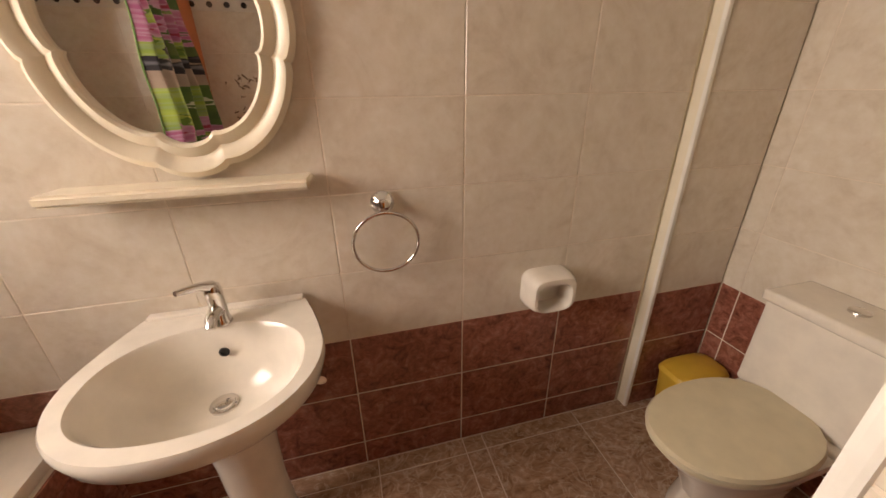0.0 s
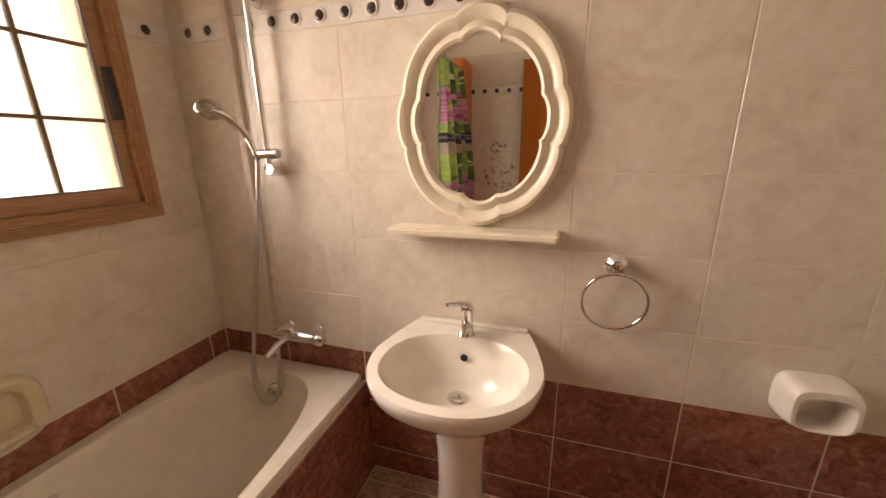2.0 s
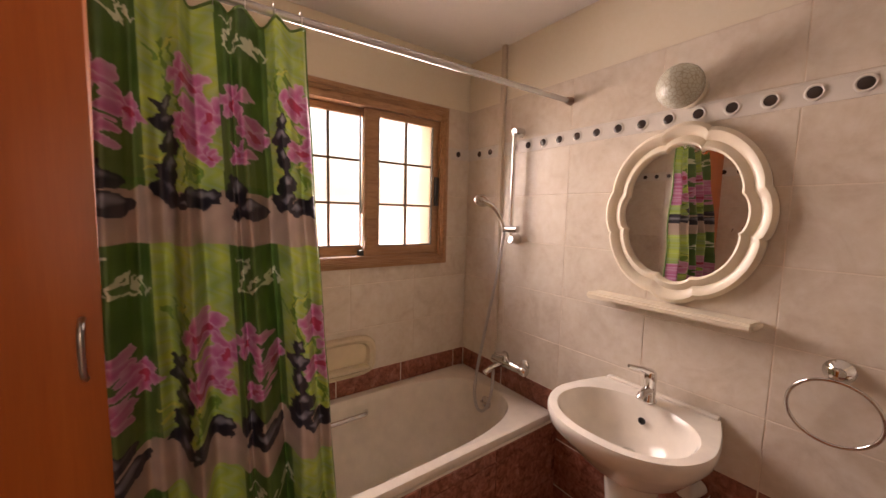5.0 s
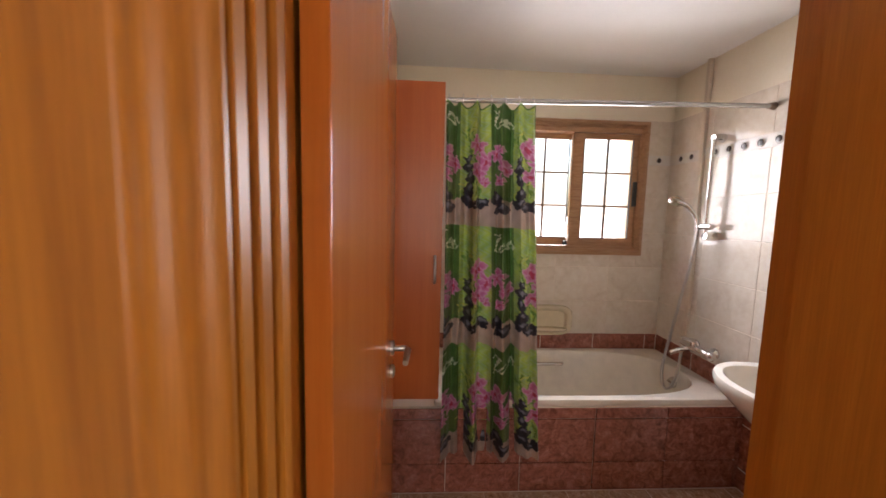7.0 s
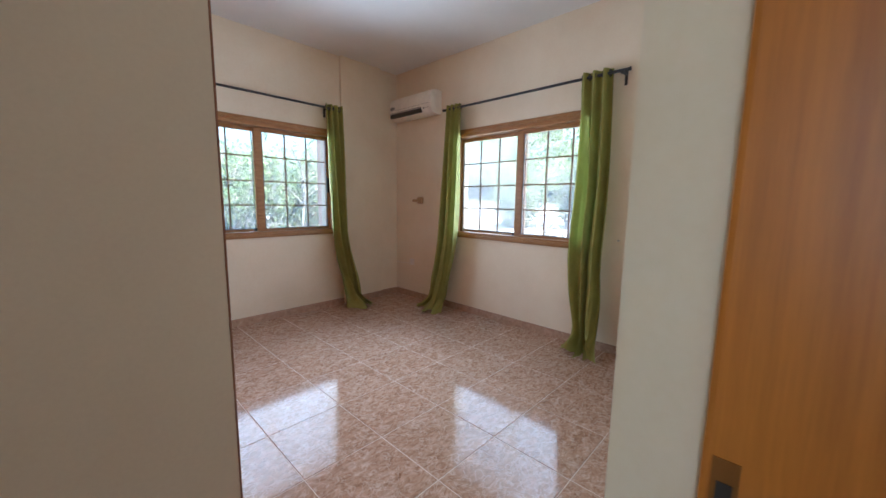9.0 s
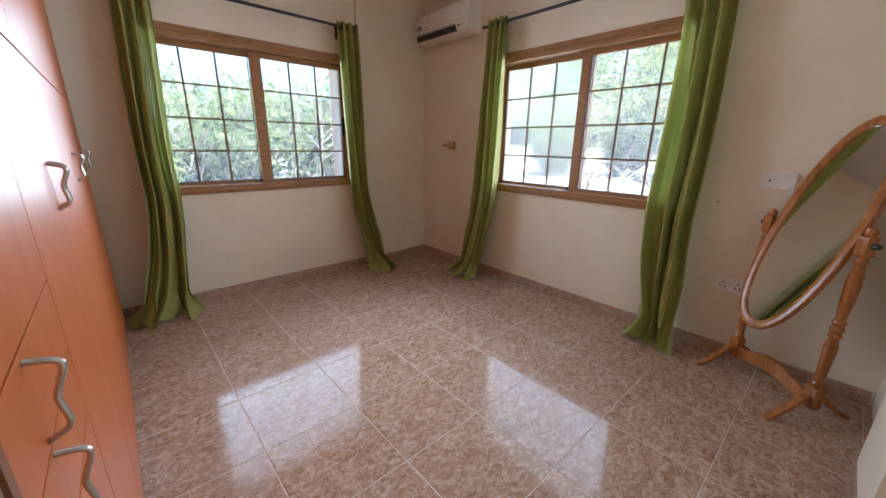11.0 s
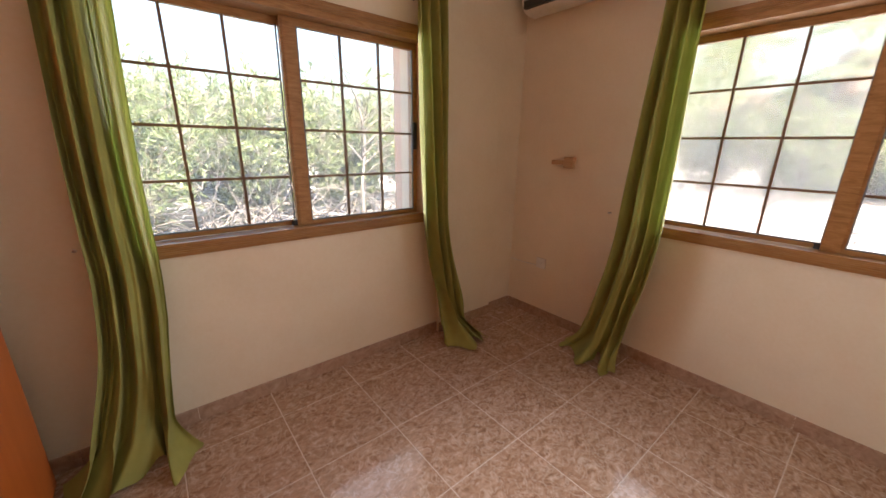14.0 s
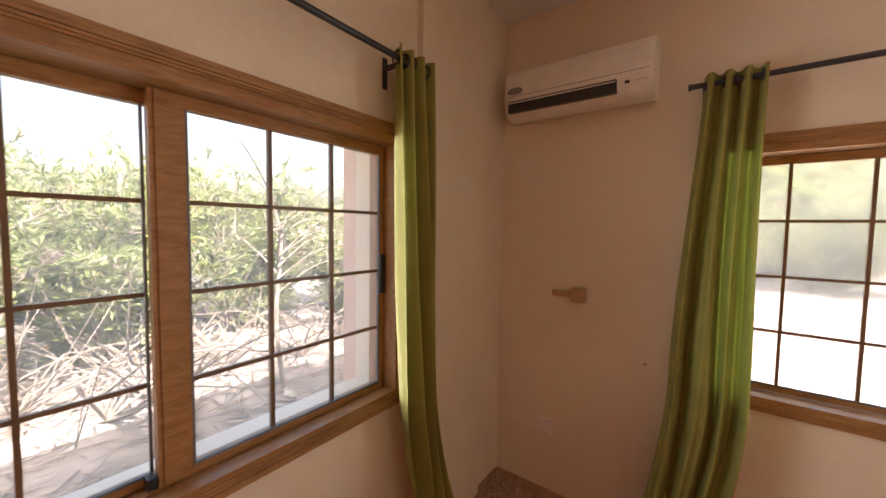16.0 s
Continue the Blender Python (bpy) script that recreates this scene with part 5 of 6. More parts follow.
pins = tuple((cx + dx - 0.004, cx + dx + 0.004, dz - 0.006, dz + 0.006, DARK) for cx in (-0.038, 0.038) for dx, dz in ((0, 0.015), (-0.012, -0.012), (0.012, -0.012)))
plate("wall_socket", pose(BW, -1.865, 0.470, 0, 0, -90), 0.155, 0.09, "white double wall socket", pins)
plate("light_switch", pose(BW, -1.774, 1.125, 0, 0, -90), 0.15, 0.09, "white two-gang wall switch plate", ((-0.012, 0.012, -0.02, 0.02, PLASTIC_WHITE), (0.03, 0.04, -0.005, 0.005, DARK)))
plate("cable_outlet", pose(BW, -4.60, 0.475, 0, 0, -90), 0.085, 0.085, "small white cable outlet near the corner", ((-0.01, 0.01, -0.01, 0.01, PLASTIC_WHITE),))
tagged(part("outlet_cable", tubes(curve_points([(BW + 0.006, -4.915, 0.445), (BW + 0.006, -4.78, 0.442), (BW + 0.008, -4.64, 0.45)], 6), 0.004, 8), PLASTIC_WHITE), "thin white cable run along the wall", "cable")
for y, z in ((-2.02, 0.978), (-4.088, 0.972)):
    tagged(part("wall_hook", tubes([(BW - 0.004, y, z), (BW + 0.022, y, z), (BW + 0.026, y - 0.008, z + 0.003)], 0.006, 8), STEEL, smooth=True), "small rusty hook in the bedroom wall", "hook", "wall hooks")
tagged(part("wall_hook", tubes([(0.332, BS - 0.004, 0.969), (0.332, BS + 0.022, 0.969), (0.324, BS + 0.026, 0.972)], 0.006, 8), STEEL, smooth=True), "small rusty hook in the bedroom wall", "hook", "wall hooks")

# ---- wardrobe ----
wd = thing("wardrobe", pose(0.545, -1.965, 0), "tall wardrobe with orange doors and cream side panel", "wardrobe")
part("side_panel", boxes((0.0, 0.62, -0.018, 0.0, 0.0, 2.42)), WARDROBE_SIDE, wd, "cream laminate side panel")
part("panel_edge", boxes((-0.005, -0.0002, -0.0186, 0.0006, 0.0, 2.42)), WARDROBE_EDGE, wd, "dark brown edge band")
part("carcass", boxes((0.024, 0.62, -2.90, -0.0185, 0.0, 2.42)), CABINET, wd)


def s_handle(y, z, d):
    part("handle", tubes(curve_points([(-0.002, y, z - 0.06), (-0.026, y, z - 0.042), (-0.022, y, z), (-0.034, y, z + 0.045), (-0.002, y, z + 0.058)], 6), 0.0045, 8), STEEL, d, "pale curved handle", True)


for k in range(6):
    a = -0.0215 - 0.466 * k
    for z0, z1 in ((0.06, 1.496), (1.502, 2.41)):
        if k == 0 and z0 < 1:
            for c, e in ((0.06, 0.46), (0.464, 0.764), (0.768, 0.896), (0.90, 1.04), (1.044, 1.496)):
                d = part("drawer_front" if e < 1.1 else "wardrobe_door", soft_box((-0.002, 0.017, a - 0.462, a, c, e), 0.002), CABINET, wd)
                if 0.7 < c < 1.0:
                    s_handle(-0.17, (c + e) / 2, d)
            continue
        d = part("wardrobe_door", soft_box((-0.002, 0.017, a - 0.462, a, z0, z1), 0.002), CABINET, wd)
        if z0 < 1:
            s_handle(a - 0.43 if k % 2 else a - 0.03, 1.17, d)

# ---- cheval mirror ----
ch = thing("standing_mirror", pose(-2.10, -1.575, 0, 0, 0, 50) @ Matrix.Diagonal((1.04, 1.0, 0.955, 1.0)), "oval standing mirror tilted in a turned orange wood stand", "standing mirror")
# local x along the mirror's width, y towards the wall behind it, z up
HWM = 0.195


def turned(x):
    pr = [(0.022, 0.14), (0.022, 0.20), (0.026, 0.215), (0.018, 0.23), (0.021, 0.30), (0.026, 0.42), (0.018, 0.47), (0.026, 0.485), (0.018, 0.50), (0.027, 0.52), (0.018, 0.54), (0.026, 0.555), (0.018, 0.575), (0.024, 0.66), (0.027, 0.76), (0.019, 0.85), (0.025, 0.865), (0.019, 0.88), (0.024, 0.895)]
    return lathe(pr, 16, "z", (x, 0, 0))


for s in (-1, 1):
    x = s * HWM * 1.14
    post = part("post", turned(x), MIRROR_WOOD, ch, smooth=True)
    part("post_head", soft_box((x - 0.024, x + 0.024, -0.024, 0.024, 0.893, 0.985), 0.008, 3), MIRROR_WOOD, post, smooth=True)
    part("finial", lathe([(0.018, 0.985), (0.023, 1.0), (0.019, 1.02), (0.006, 1.028)], 16, "z", (x, 0, 0)), MIRROR_WOOD, post, smooth=True)
    part("post_block", soft_box((x - 0.026, x + 0.026, -0.026, 0.026, 0.075, 0.20), 0.006), MIRROR_WOOD, post, smooth=True)
    part("knob", tubes([(x, 0, 0.945), (x + s * 0.03, 0, 0.945), (x + s * 0.045, 0, 0.945)], [0.006, 0.016, 0.012], 14), BLACK_METAL, post, "dark tilt knob", True)
    for d in (-1, 1):
        bm = bmesh.new()
        path = curve_points([(x, d * 0.02, 0.125), (x, d * 0.06, 0.115), (x, d * 0.11, 0.07), (x, d * 0.165, 0.03), (x, d * 0.215, 0.016)], 8)
        for p0, p1 in zip(path, path[1:]):
            h0, h1 = (0.036 - 0.022 * (abs(p.y) / 0.215) for p in (p0, p1))
            vs = [bm.verts.new((x + sx * 0.014, p.y, p.z + sz * h)) for p, h in ((p0, h0), (p1, h1)) for sx, sz in ((-1, -0.4), (1, -0.4), (1, 0.6), (-1, 0.6))]
            for q in ((0, 1, 5, 4), (1, 2, 6, 5), (2, 3, 7, 6), (3, 0, 4, 7)):
                bm.faces.new([vs[k] for k in q])
            if p0 is path[0] or p1 is path[-1]:
                bm.faces.new([vs[k] for k in ((0, 1, 2, 3) if p0 is path[0] else (4, 5, 6, 7))])
        bmesh.ops.remove_doubles(bm, verts=bm.verts[:], dist=0.0004)
        low = min(v.co.z for v in bm.verts)
        for v in bm.verts:
            if abs(v.co.y) > 0.165:
                v.co.z -= low * min(1, (abs(v.co.y) - 0.165) / 0.04)
        part("foot", bm, MIRROR_WOOD, ch, "splayed curved foot", True)
bm = bmesh.new()
for k in range(24):
    x0, x1 = (-HWM * 1.14 + 0.02 + (2 * HWM * 1.14 - 0.04) * q / 24 for q in (k, k + 1))
    t0, t1 = (0.165 + 0.03 * math.cos(x / HWM * 2.6) for x in (x0, x1))
    b0, b1 = (0.095 + 0.016 * math.cos(x / HWM * 2.6) for x in (x0, x1))
    vs = [bm.verts.new(p) for p in ((x0, -0.011, b0), (x1, -0.011, b1), (x1, -0.011, t1), (x0, -0.011, t0), (x0, 0.011, b0), (x1, 0.011, b1), (x1, 0.011, t1), (x0, 0.011, t0))]
    for q in ((0, 1, 2, 3), (7, 6, 5, 4), (0, 4, 5, 1), (3, 2, 6, 7)):
        bm.faces.new([vs[j] for j in q])
bmesh.ops.remove_doubles(bm, verts=bm.verts[:], dist=0.0004)
part("stretcher", bm, MIRROR_WOOD, ch, "curved cross rail", True)
tilt = pose(0, 0, 0.945) @ pose(0, 0, 0, -19, 0, 0)


def oval(rx, rz, y):
    return [tilt @ Vector((rx * math.copysign(abs(math.cos(t)) ** 0.88, math.cos(t)), y, 0.02 + rz * math.copysign(abs(math.sin(t)) ** 0.94, math.sin(t)))) for t in (2 * math.pi * j / 72 for j in range(72))]


part("mirror_frame", skin([oval(0.155, 0.535, 0.016), oval(0.190, 0.585, 0.014), oval(0.195, 0.592, 0.0), oval(0.190, 0.585, -0.014), oval(0.174, 0.562, -0.018), oval(0.156, 0.54, -0.012), oval(0.154, 0.538, 0.0)], False), MIRROR_WOOD, ch, "oval moulded wooden frame", True)
part("mirror_glass", skin([oval(0.16, 0.545, 0.010), oval(0.16, 0.545, -0.004)]), MIRROR, ch)
part("mirror_back", skin([oval(0.17, 0.55, 0.012), oval(0.17, 0.55, 0.0165)]), PALE_WOOD, ch)


# ---- outdoors ----
GROUND = mottled("dry_sandy_ground", [(0.3, (0.23, 0.19, 0.155)), (0.5, (0.35, 0.305, 0.26)), (0.7, (0.46, 0.42, 0.37))], 1.1, 0.95, detail=9, bumpy=0.8, fine=(9, 0.4), nrough=0.7)


def ground_height(x, y):
    d = max(0.0, BS - 0.6 - y, BW - 0.6 - x)
    h = -0.12 + 0.10 * min(d, 6.5) + 0.05 * noise.noise((x * 0.7, y * 0.7, 0)) + 0.025 * noise.noise((x * 2.7, y * 2.7, 4)) * min(1, d)
    return h if d > 0 else -0.15


axis = [-400, -200, -100, -60, -40, -30, -24, -20, -17] + [-15 + 0.25 * k for k in range(64)] + [2, 4, 8, 15, 40, 100, 400]
bm = bmesh.new()
gv = [[bm.verts.new((x, y, ground_height(x, y))) for x in axis] for y in axis]
for j in range(len(axis) - 1):
    for i in range(len(axis) - 1):
        bm.faces.new((gv[j][i], gv[j][i + 1], gv[j + 1][i + 1], gv[j + 1][i]))
tagged(part("ground", bm, GROUND, smooth=True), "dry pale sandy garden ground", "ground", kind="structure")

LEAF, lnt, lb = material("leaf_oleander")
geo_ = lnt.nodes.new("ShaderNodeNewGeometry")
lr = ramp(lnt, [(0.0, (0.12, 0.15, 0.045)), (0.45, (0.20, 0.245, 0.08)), (0.8, (0.31, 0.345, 0.14)), (0.97, (0.36, 0.36, 0.19)), (1.0, (0.45, 0.26, 0.12))])
lnt.links.new(geo_.outputs["Random Per Island"], lr.inputs[0])
lnt.links.new(lr.outputs[0], lb.inputs["Base Color"])
lb.inputs["Roughness"].default_value = 0.5
lt = lnt.nodes.new("ShaderNodeBsdfTranslucent")
lnt.links.new(lr.outputs[0], lt.inputs[0])
lm = lnt.nodes.new("ShaderNodeMixShader")
lm.inputs[0].default_value = 0.4
lnt.links.new(lb.outputs[0], lm.inputs[1])
lnt.links.new(lt.outputs[0], lm.inputs[2])
lnt.links.new(lm.outputs[0], lnt.nodes["Material Output"].inputs[0])
TWIG = mottled("twig_grey", [(0.3, (0.15, 0.115, 0.085)), (0.7, (0.30, 0.25, 0.20))], 12, 0.9)


def shrub(seed, h, spread, leaves):
    """An oleander-like bush: many arching stems and narrow leaves in sprays near their ends."""
    rnd = random.Random(seed)
    th = thing("shrub", pose(0, 0, 0), "overgrown oleander bush with bare grey stems below", "shrub", "garden bushes")
    bm = bmesh.new()
    sprays = []
    for k in range(64):
        a, r = rnd.uniform(0, 6.28), rnd.uniform(0.0, 0.35)
        lean = rnd.uniform(0.15, 1.0) * spread
        top = h * rnd.uniform(0.40, 1.12)
        p0 = Vector((r * math.cos(a), r * math.sin(a), -0.1))
        p3 = Vector((lean * math.cos(a), lean * math.sin(a), top))
        p1 = p0 + Vector((0.12 * lean * math.cos(a), 0.12 * lean * math.sin(a), top * 0.4))
        p2 = p0.lerp(p3, 0.6) + Vector((rnd.uniform(-0.2, 0.2), rnd.uniform(-0.2, 0.2), top * 0.12))
        pts = curve_points([p0, p1, p2, p3], 4)
        tube(bm, pts, [0.016 * (1 - 0.8 * i / len(pts)) for i in range(len(pts))], 5)
        for i in range(2, len(pts)):
            for _ in range(3):
                d = Vector((rnd.gauss(0, 1), rnd.gauss(0, 1), rnd.gauss(0.4, 0.8))).normalized() * rnd.uniform(0.12, 0.38)
                tube(bm, [pts[i], pts[i] + d * 0.5 + Vector((0, 0, 0.03)), pts[i] + d], [0.005, 0.004, 0.002], 4)
                sprays.append((pts[i], d))
    part("stems", bm, TWIG, th, "bare grey stems")
    verts, faces = [], []
    for k in range(leaves):
        p, d = sprays[rnd.randrange(len(sprays))]
        if p.z < h * 0.14 and rnd.random() < 0.6:
            continue
        c = p + d * rnd.uniform(0.3, 1.15)
        ax = (d.normalized() + Vector((rnd.gauss(0, 0.6), rnd.gauss(0, 0.6), rnd.gauss(0.25, 0.5)))).normalized()
        sd_ = ax.cross(Vector((rnd.gauss(0, 1), rnd.gauss(0, 1), rnd.gauss(0, 1)))).normalized()
        L, W = rnd.uniform(0.06, 0.12), rnd.uniform(0.007, 0.012)
        n = len(verts)
        up = sd_.cross(ax) * 0.006
        verts += [c, c + ax * L * 0.45 + sd_ * W + up, c + ax * L, c + ax * L * 0.45 - sd_ * W + up]
        faces.append((n, n + 1, n + 2, n + 3))
    me = bpy.data.meshes.new("foliage")
    me.from_pydata([tuple(v) for v in verts], [], faces)
    me.materials.append(LEAF)
    ob = new("foliage", me)
    ob.parent = th
    return th


kinds = [shrub(1, 1.75, 1.35, 30000), shrub(2, 1.55, 1.5, 28000), shrub(3, 1.95, 1.25, 32000)]
spots = [(-1.2, -8.9), (0.5, -8.6), (-2.7, -9.0), (2.2, -8.9), (-4.3, -8.6), (3.9, -9.2), (-0.3, -10.8), (1.9, -11.0), (-2.2, -11.2), (-6.0, -10.2), (-9.4, -3.9), (-9.8, -5.6), (-9.0, -7.2), (-10.0, -2.2), (-10.2, -0.6), (-11.4, -4.6), (-11.6, -2.9)]
rs = random.Random(4)
for k, (x, y) in enumerate(spots):
    m = pose(x, y, ground_height(x, y), 0, 0, rs.uniform(0, 360))
    src = kinds[k % 3]
    if k < 3:
        src.matrix_world = m
    else:
        copy_thing(src, m)

# fallen and bare branches in front of the bushes
heaps = [(-0.9, -7.6, 1), (-1.6, -7.9, 2), (-7.6, -4.9, 3), (-7.9, -4.2, 4), (-7.4, -5.4, 5)]
heaps += [(-4.2 + 0.75 * k, -7.75 - 0.3 * (k % 2), 6 + k) for k in range(11)]
for k, (x, y, s) in enumerate(heaps):
    rnd = random.Random(60 + s)
    bm = bmesh.new()
    for q in range(9 if s < 6 else 22):
        a = rnd.uniform(0, 6.28)
        L = rnd.uniform(0.7, 1.7)
        p = [(0, 0, 0.02), (0.3 * L * math.cos(a), 0.3 * L * math.sin(a), rnd.uniform(0.1, 0.5)), (0.7 * L * math.cos(a + 0.3), 0.7 * L * math.sin(a + 0.3), rnd.uniform(0.2, 0.7)), (L * math.cos(a + 0.5), L * math.sin(a + 0.5), rnd.uniform(0.05, 1.3))]
        tube(bm, curve_points(p, 6), [(0.016 if s < 6 else 0.009) * (1 - 0.04 * i) for i in range(19)], 5)
    ob = tagged(part("branch_pile", bm, TWIG, smooth=True), "tangle of bare grey cut branches on the ground", "branches", "cut branches")
    ob.matrix_world = pose(x, y, ground_height(x, y))

# leafless sapling close to the south window
rnd = random.Random(15)
sp = thing("bare_sapling", pose(-2.15, -7.2, ground_height(-2.15, -7.2)), "leafless grey sapling with thin arching twigs", "sapling")
bm = bmesh.new()
tube(bm, curve_points([(0, 0, -0.1), (0.10, 0.04, 0.7), (0.02, 0, 1.4), (0.14, 0.05, 1.9)], 6), [0.024 - 0.0006 * i for i in range(19)], 7)
part("trunk", bm, TWIG, sp, smooth=True)
for k in range(15):
    z0, a, L = rnd.uniform(0.5, 1.9), rnd.uniform(0, 6.28), rnd.uniform(0.6, 1.3)
    d = Vector((math.cos(a), math.sin(a), 0))
    p = curve_points([Vector((0.08, 0.03, z0)), Vector((0.08, 0.03, z0 + 0.22 * L)) + d * 0.3 * L, Vector((0.08, 0.03, z0 + rnd.uniform(0.2, 0.45) * L)) + d * 0.7 * L, Vector((0.08, 0.03, z0 + rnd.uniform(-0.1, 0.5) * L)) + d * L], 6)
    bm = bmesh.new()
    tube(bm, p, [0.009 * (1 - 0.045 * i) for i in range(len(p))], 5)
    for i in range(5, len(p), 2):
        e = p[i] + Vector((rnd.gauss(0, 0.12), rnd.gauss(0, 0.12), rnd.uniform(0.02, 0.25)))
        tube(bm, [p[i], p[i].lerp(e, 0.5) + Vector((0, 0, 0.015)), e], [0.004, 0.003, 0.0015], 4)
    part("twig", bm, TWIG, sp)

# dry litter of twigs and leaves under the bushes
rnd = random.Random(77)
verts, faces = [], []
for k in range(5200):
    if k % 3:
        x, y = rnd.uniform(-5, 4), -6.2 - abs(rnd.gauss(0, 1.5))
    else:
        x, y = -6.6 - abs(rnd.gauss(0, 1.4)), rnd.uniform(-8, 0)
    c = Vector((x, y, ground_height(x, y) + rnd.uniform(0.004, 0.05)))
    a, L, W = rnd.uniform(0, 6.28), rnd.uniform(0.05, 0.32), rnd.uniform(0.004, 0.012)
    u, w = Vector((math.cos(a), math.sin(a), rnd.uniform(-0.15, 0.25))) * L, Vector((-math.sin(a), math.cos(a), 0)) * W
    n = len(verts)
    verts += [c - u, c - w, c + Vector((0, 0, W)), c + w, c + u]
    faces += [(n, n + 1, n + 2), (n + 1, n + 4, n + 2), (n + 4, n + 3, n + 2), (n + 3, n, n + 2)]
me = bpy.data.meshes.new("dry_litter")
me.from_pydata([tuple(v) for v in verts], [], faces)
me.materials.append(TWIG)
tagged(new("dry_litter", me), "dry twigs and leaf litter on the garden ground", "litter", kind="stuff")

# loose pale stones on the bank below the bushes
STONE = mottled("limestone_pale", [(0.3, (0.38, 0.34, 0.28)), (0.7, (0.55, 0.50, 0.43))], 9, 0.9, bumpy=0.6, fine=(40, 0.3))
rnd = random.Random(52)
for k in range(46):
    x, y = (rnd.uniform(-3.6, 2.6), -5.9 - abs(rnd.gauss(0, 0.8))) if k % 3 else (-4.6 - abs(rnd.gauss(0, 1.0)), rnd.uniform(-5.5, -1.5))
    bm = bmesh.new()
    bmesh.ops.create_icosphere(bm, subdivisions=2, radius=rnd.uniform(0.03, 0.085))
    f = (rnd.uniform(0.8, 1.5), rnd.uniform(0.7, 1.2), rnd.uniform(0.45, 0.8))
    for v in bm.verts:
        q = 1 + 0.35 * noise.noise(v.co * 14 + Vector((k, 0, 0)))
        v.co = Vector((v.co.x * f[0], v.co.y * f[1], v.co.z * f[2])) * q
    ob = tagged(part("stone", bm, STONE), "rough pale limestone lying on dry ground", "stone", "loose stones on the bank")
    ob.matrix_world = pose(x, y, ground_height(x, y) + 0.008, 0, 0, rnd.uniform(0, 360))

# palm behind the bushes
pm = thing("palm_tree", pose(-10.2, -3.75, ground_height(-10.2, -3.75)), "fan palm with a shaggy trunk", "palm")
TRUNK = mottled("palm_trunk", [(0.3, (0.16, 0.10, 0.06)), (0.7, (0.34, 0.24, 0.16))], 6, 0.95, bumpy=1.0, stretch=(3, 3, 8))
bm = lathe([(0.30 + 0.03 * ((k * 7) % 3), 0.12 * k - 0.2) for k in range(24)], 14)
part("trunk", bm, TRUNK, pm, smooth=True)
bm = bmesh.new()
rnd = random.Random(9)
for k in range(34):
    a, el = rnd.uniform(0, 6.28), rnd.uniform(-0.5, 1.2)
    d = Vector((math.cos(a) * math.cos(el), math.sin(a) * math.cos(el), math.sin(el)))
    base = Vector((0, 0, 2.6)) + d * 0.2
    hub = base + d * rnd.uniform(0.7, 1.0)
    tube(bm, [base, hub], [0.02, 0.012], 5)
    side = d.cross(Vector((0, 0, 1))).normalized()
    up = side.cross(d)
    for q in range(22):
        t = -1.25 + 2.5 * q / 21
        w = (d * math.cos(t) + side * math.sin(t)).normalized()
        e = hub + w * rnd.uniform(0.65, 0.85) - Vector((0, 0, 0.16))
        n = w.cross(up).normalized() * 0.02
        m_ = hub.lerp(e, 0.5) + up * 0.02
        vs = [bm.verts.new(p) for p in (hub, m_ + n, e, m_ - n)]
        bm.faces.new(vs)
part("crown", bm, LEAF, pm, "fan-shaped fronds")

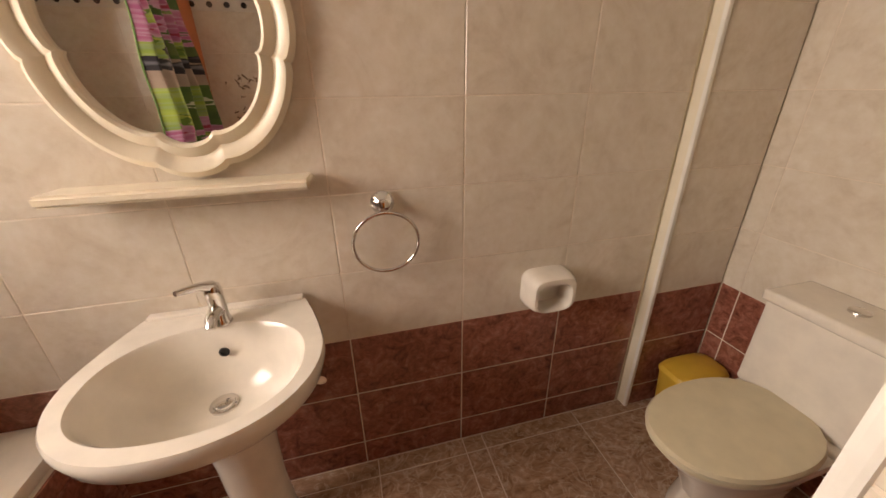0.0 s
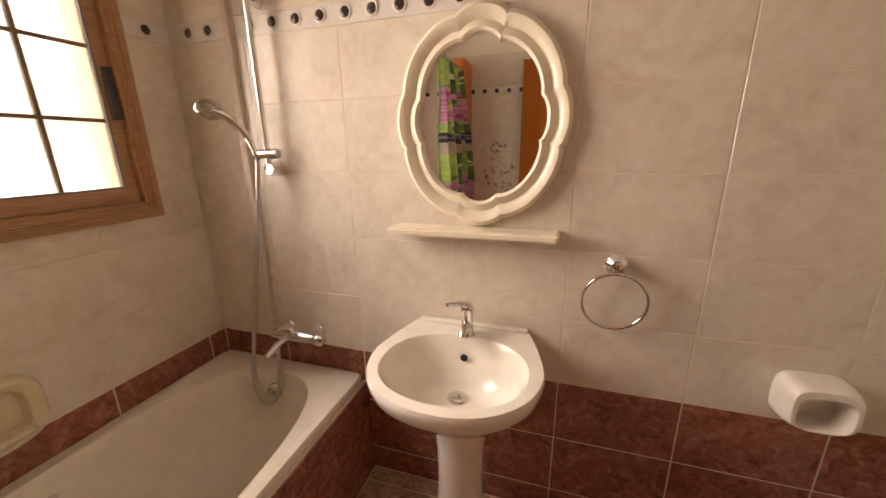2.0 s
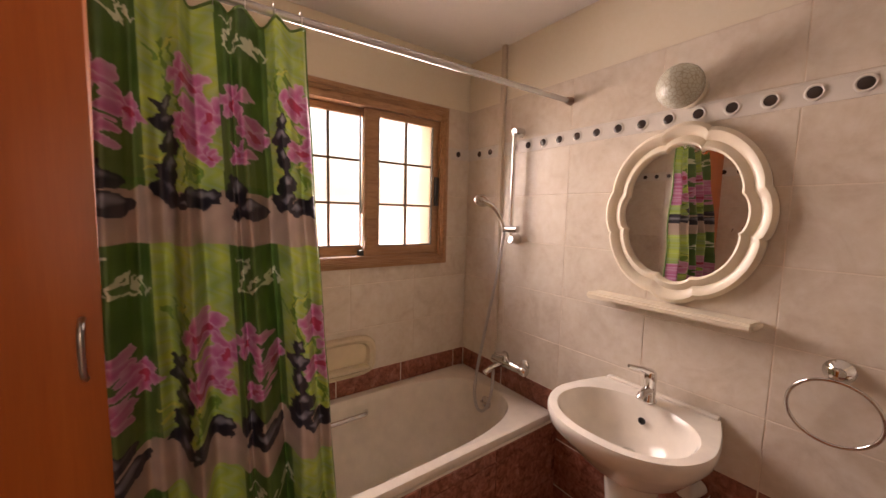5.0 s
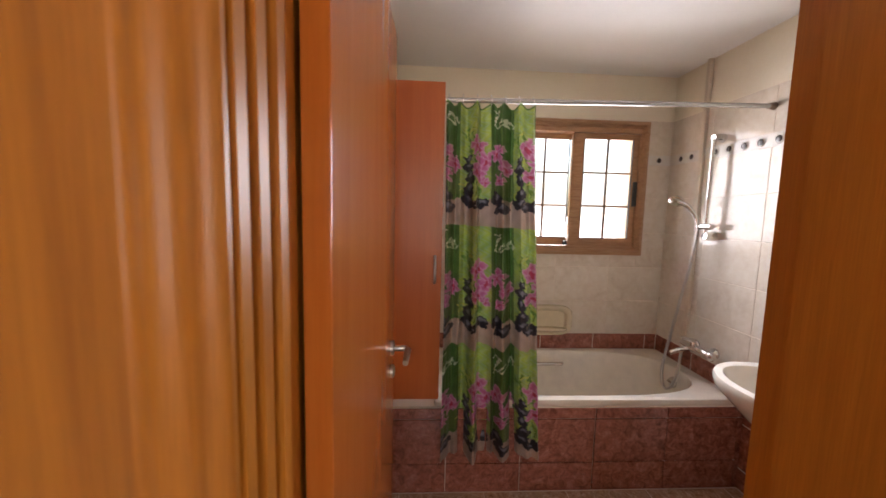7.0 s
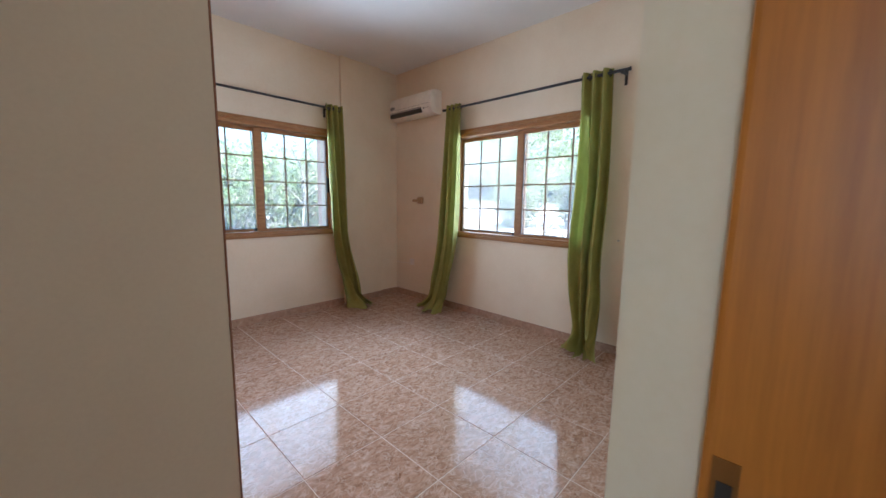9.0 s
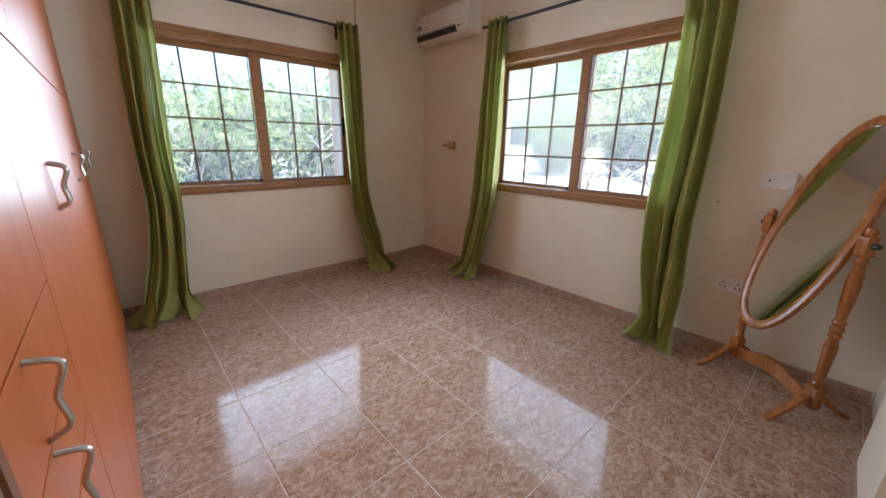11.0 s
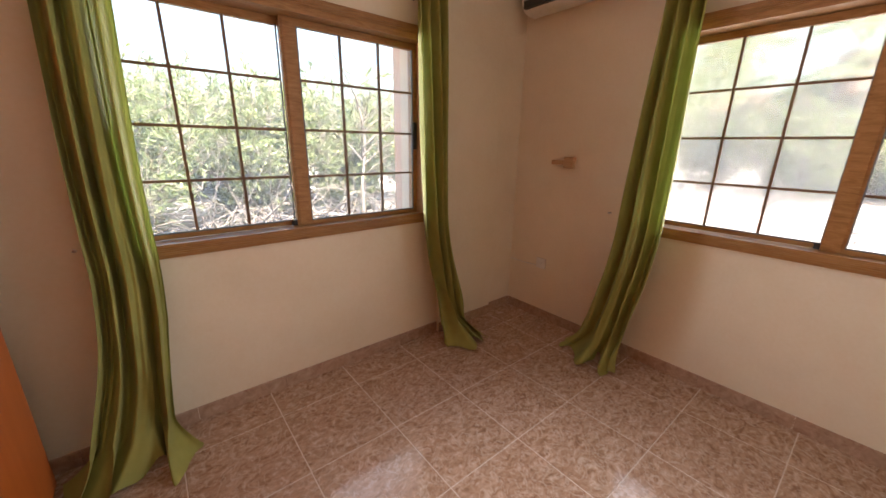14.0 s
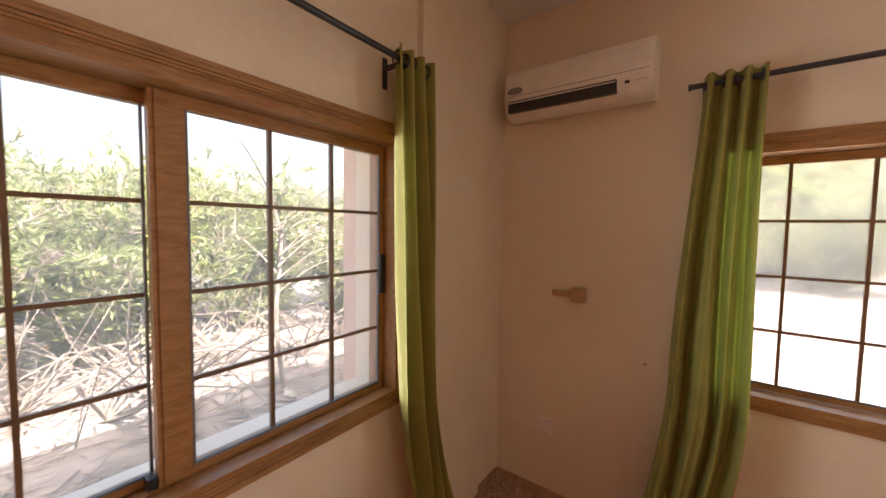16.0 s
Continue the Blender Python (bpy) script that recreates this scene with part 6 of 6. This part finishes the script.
# neighbour's low house with a red tiled roof, far trees
nb = thing("neighbour_house", pose(-24, -9, 0.4), "low neighbouring house with a red tiled roof", "house")
part("wall", boxes((-4, 4, -6, 6, -1, 2.6)), PLASTER, nb)
bm = bmesh.new()
vs = [bm.verts.new(p) for p in ((4.4, -6.4, 2.5), (4.4, 6.4, 2.5), (0, 6.4, 3.7), (0, -6.4, 3.7), (-4.4, -6.4, 2.5), (-4.4, 6.4, 2.5))]
for q in ((0, 1, 2, 3), (3, 2, 5, 4), (0, 3, 4), (1, 5, 2), (0, 4, 5, 1)):
    bm.faces.new([vs[k] for k in q])
part("roof", bm, mottled("roof_red", [(0.3, (0.26, 0.09, 0.05)), (0.7, (0.38, 0.15, 0.09))], 3, 0.9), nb)
for y in (-3, 3):
    part("window", boxes((3.98, 4.02, y - 0.6, y + 0.6, 0.9, 2.0)), DARK, nb)


def tree(seed):
    rnd = random.Random(seed)
    th = thing("tree", pose(0, 0, 0), "broad dark green garden tree in the distance", "tree", "distant trees")
    bm = bmesh.new()
    tube(bm, [(0, 0, -0.3), (0.1, 0, 1.4), (0, 0.1, 2.6)], [0.22, 0.17, 0.12], 8)
    ends = []
    for k in range(12):
        a = rnd.uniform(0, 6.28)
        p = Vector((rnd.uniform(0.8, 2.2) * math.cos(a), rnd.uniform(0.8, 2.2) * math.sin(a), rnd.uniform(2.4, 5.0)))
        tube(bm, [(0, 0, rnd.uniform(1.2, 2.4)), p * 0.6 + Vector((0, 0, 0.7)), p], [0.09, 0.05, 0.02], 6)
        ends.append(p)
    part("trunk", bm, TWIG, th)
    verts, faces = [], []
    for k in range(5200):
        c = ends[rnd.randrange(12)] + Vector((rnd.gauss(0, 0.55), rnd.gauss(0, 0.55), rnd.gauss(0, 0.42)))
        u = Vector((rnd.gauss(0, 1), rnd.gauss(0, 1), rnd.gauss(0, 0.6))).normalized() * rnd.uniform(0.06, 0.12)
        w = u.orthogonal() * 0.5
        n = len(verts)
        verts += [c - u, c + w, c + u, c - w]
        faces.append((n, n + 1, n + 2, n + 3))
    me = bpy.data.meshes.new("crown")
    me.from_pydata([tuple(v) for v in verts], [], faces)
    me.materials.append(LEAF)
    ob = new("crown", me)
    ob.parent = th
    return th


t0 = tree(21)
for k, (x, y) in enumerate(((-17, -8.5), (-19, -2), (-20, 2), (-18, -14))):
    m = pose(x, y, 0.4, 0, 0, 50 * k)
    if k == 0:
        t0.matrix_world = m
    else:
        copy_thing(t0, m)
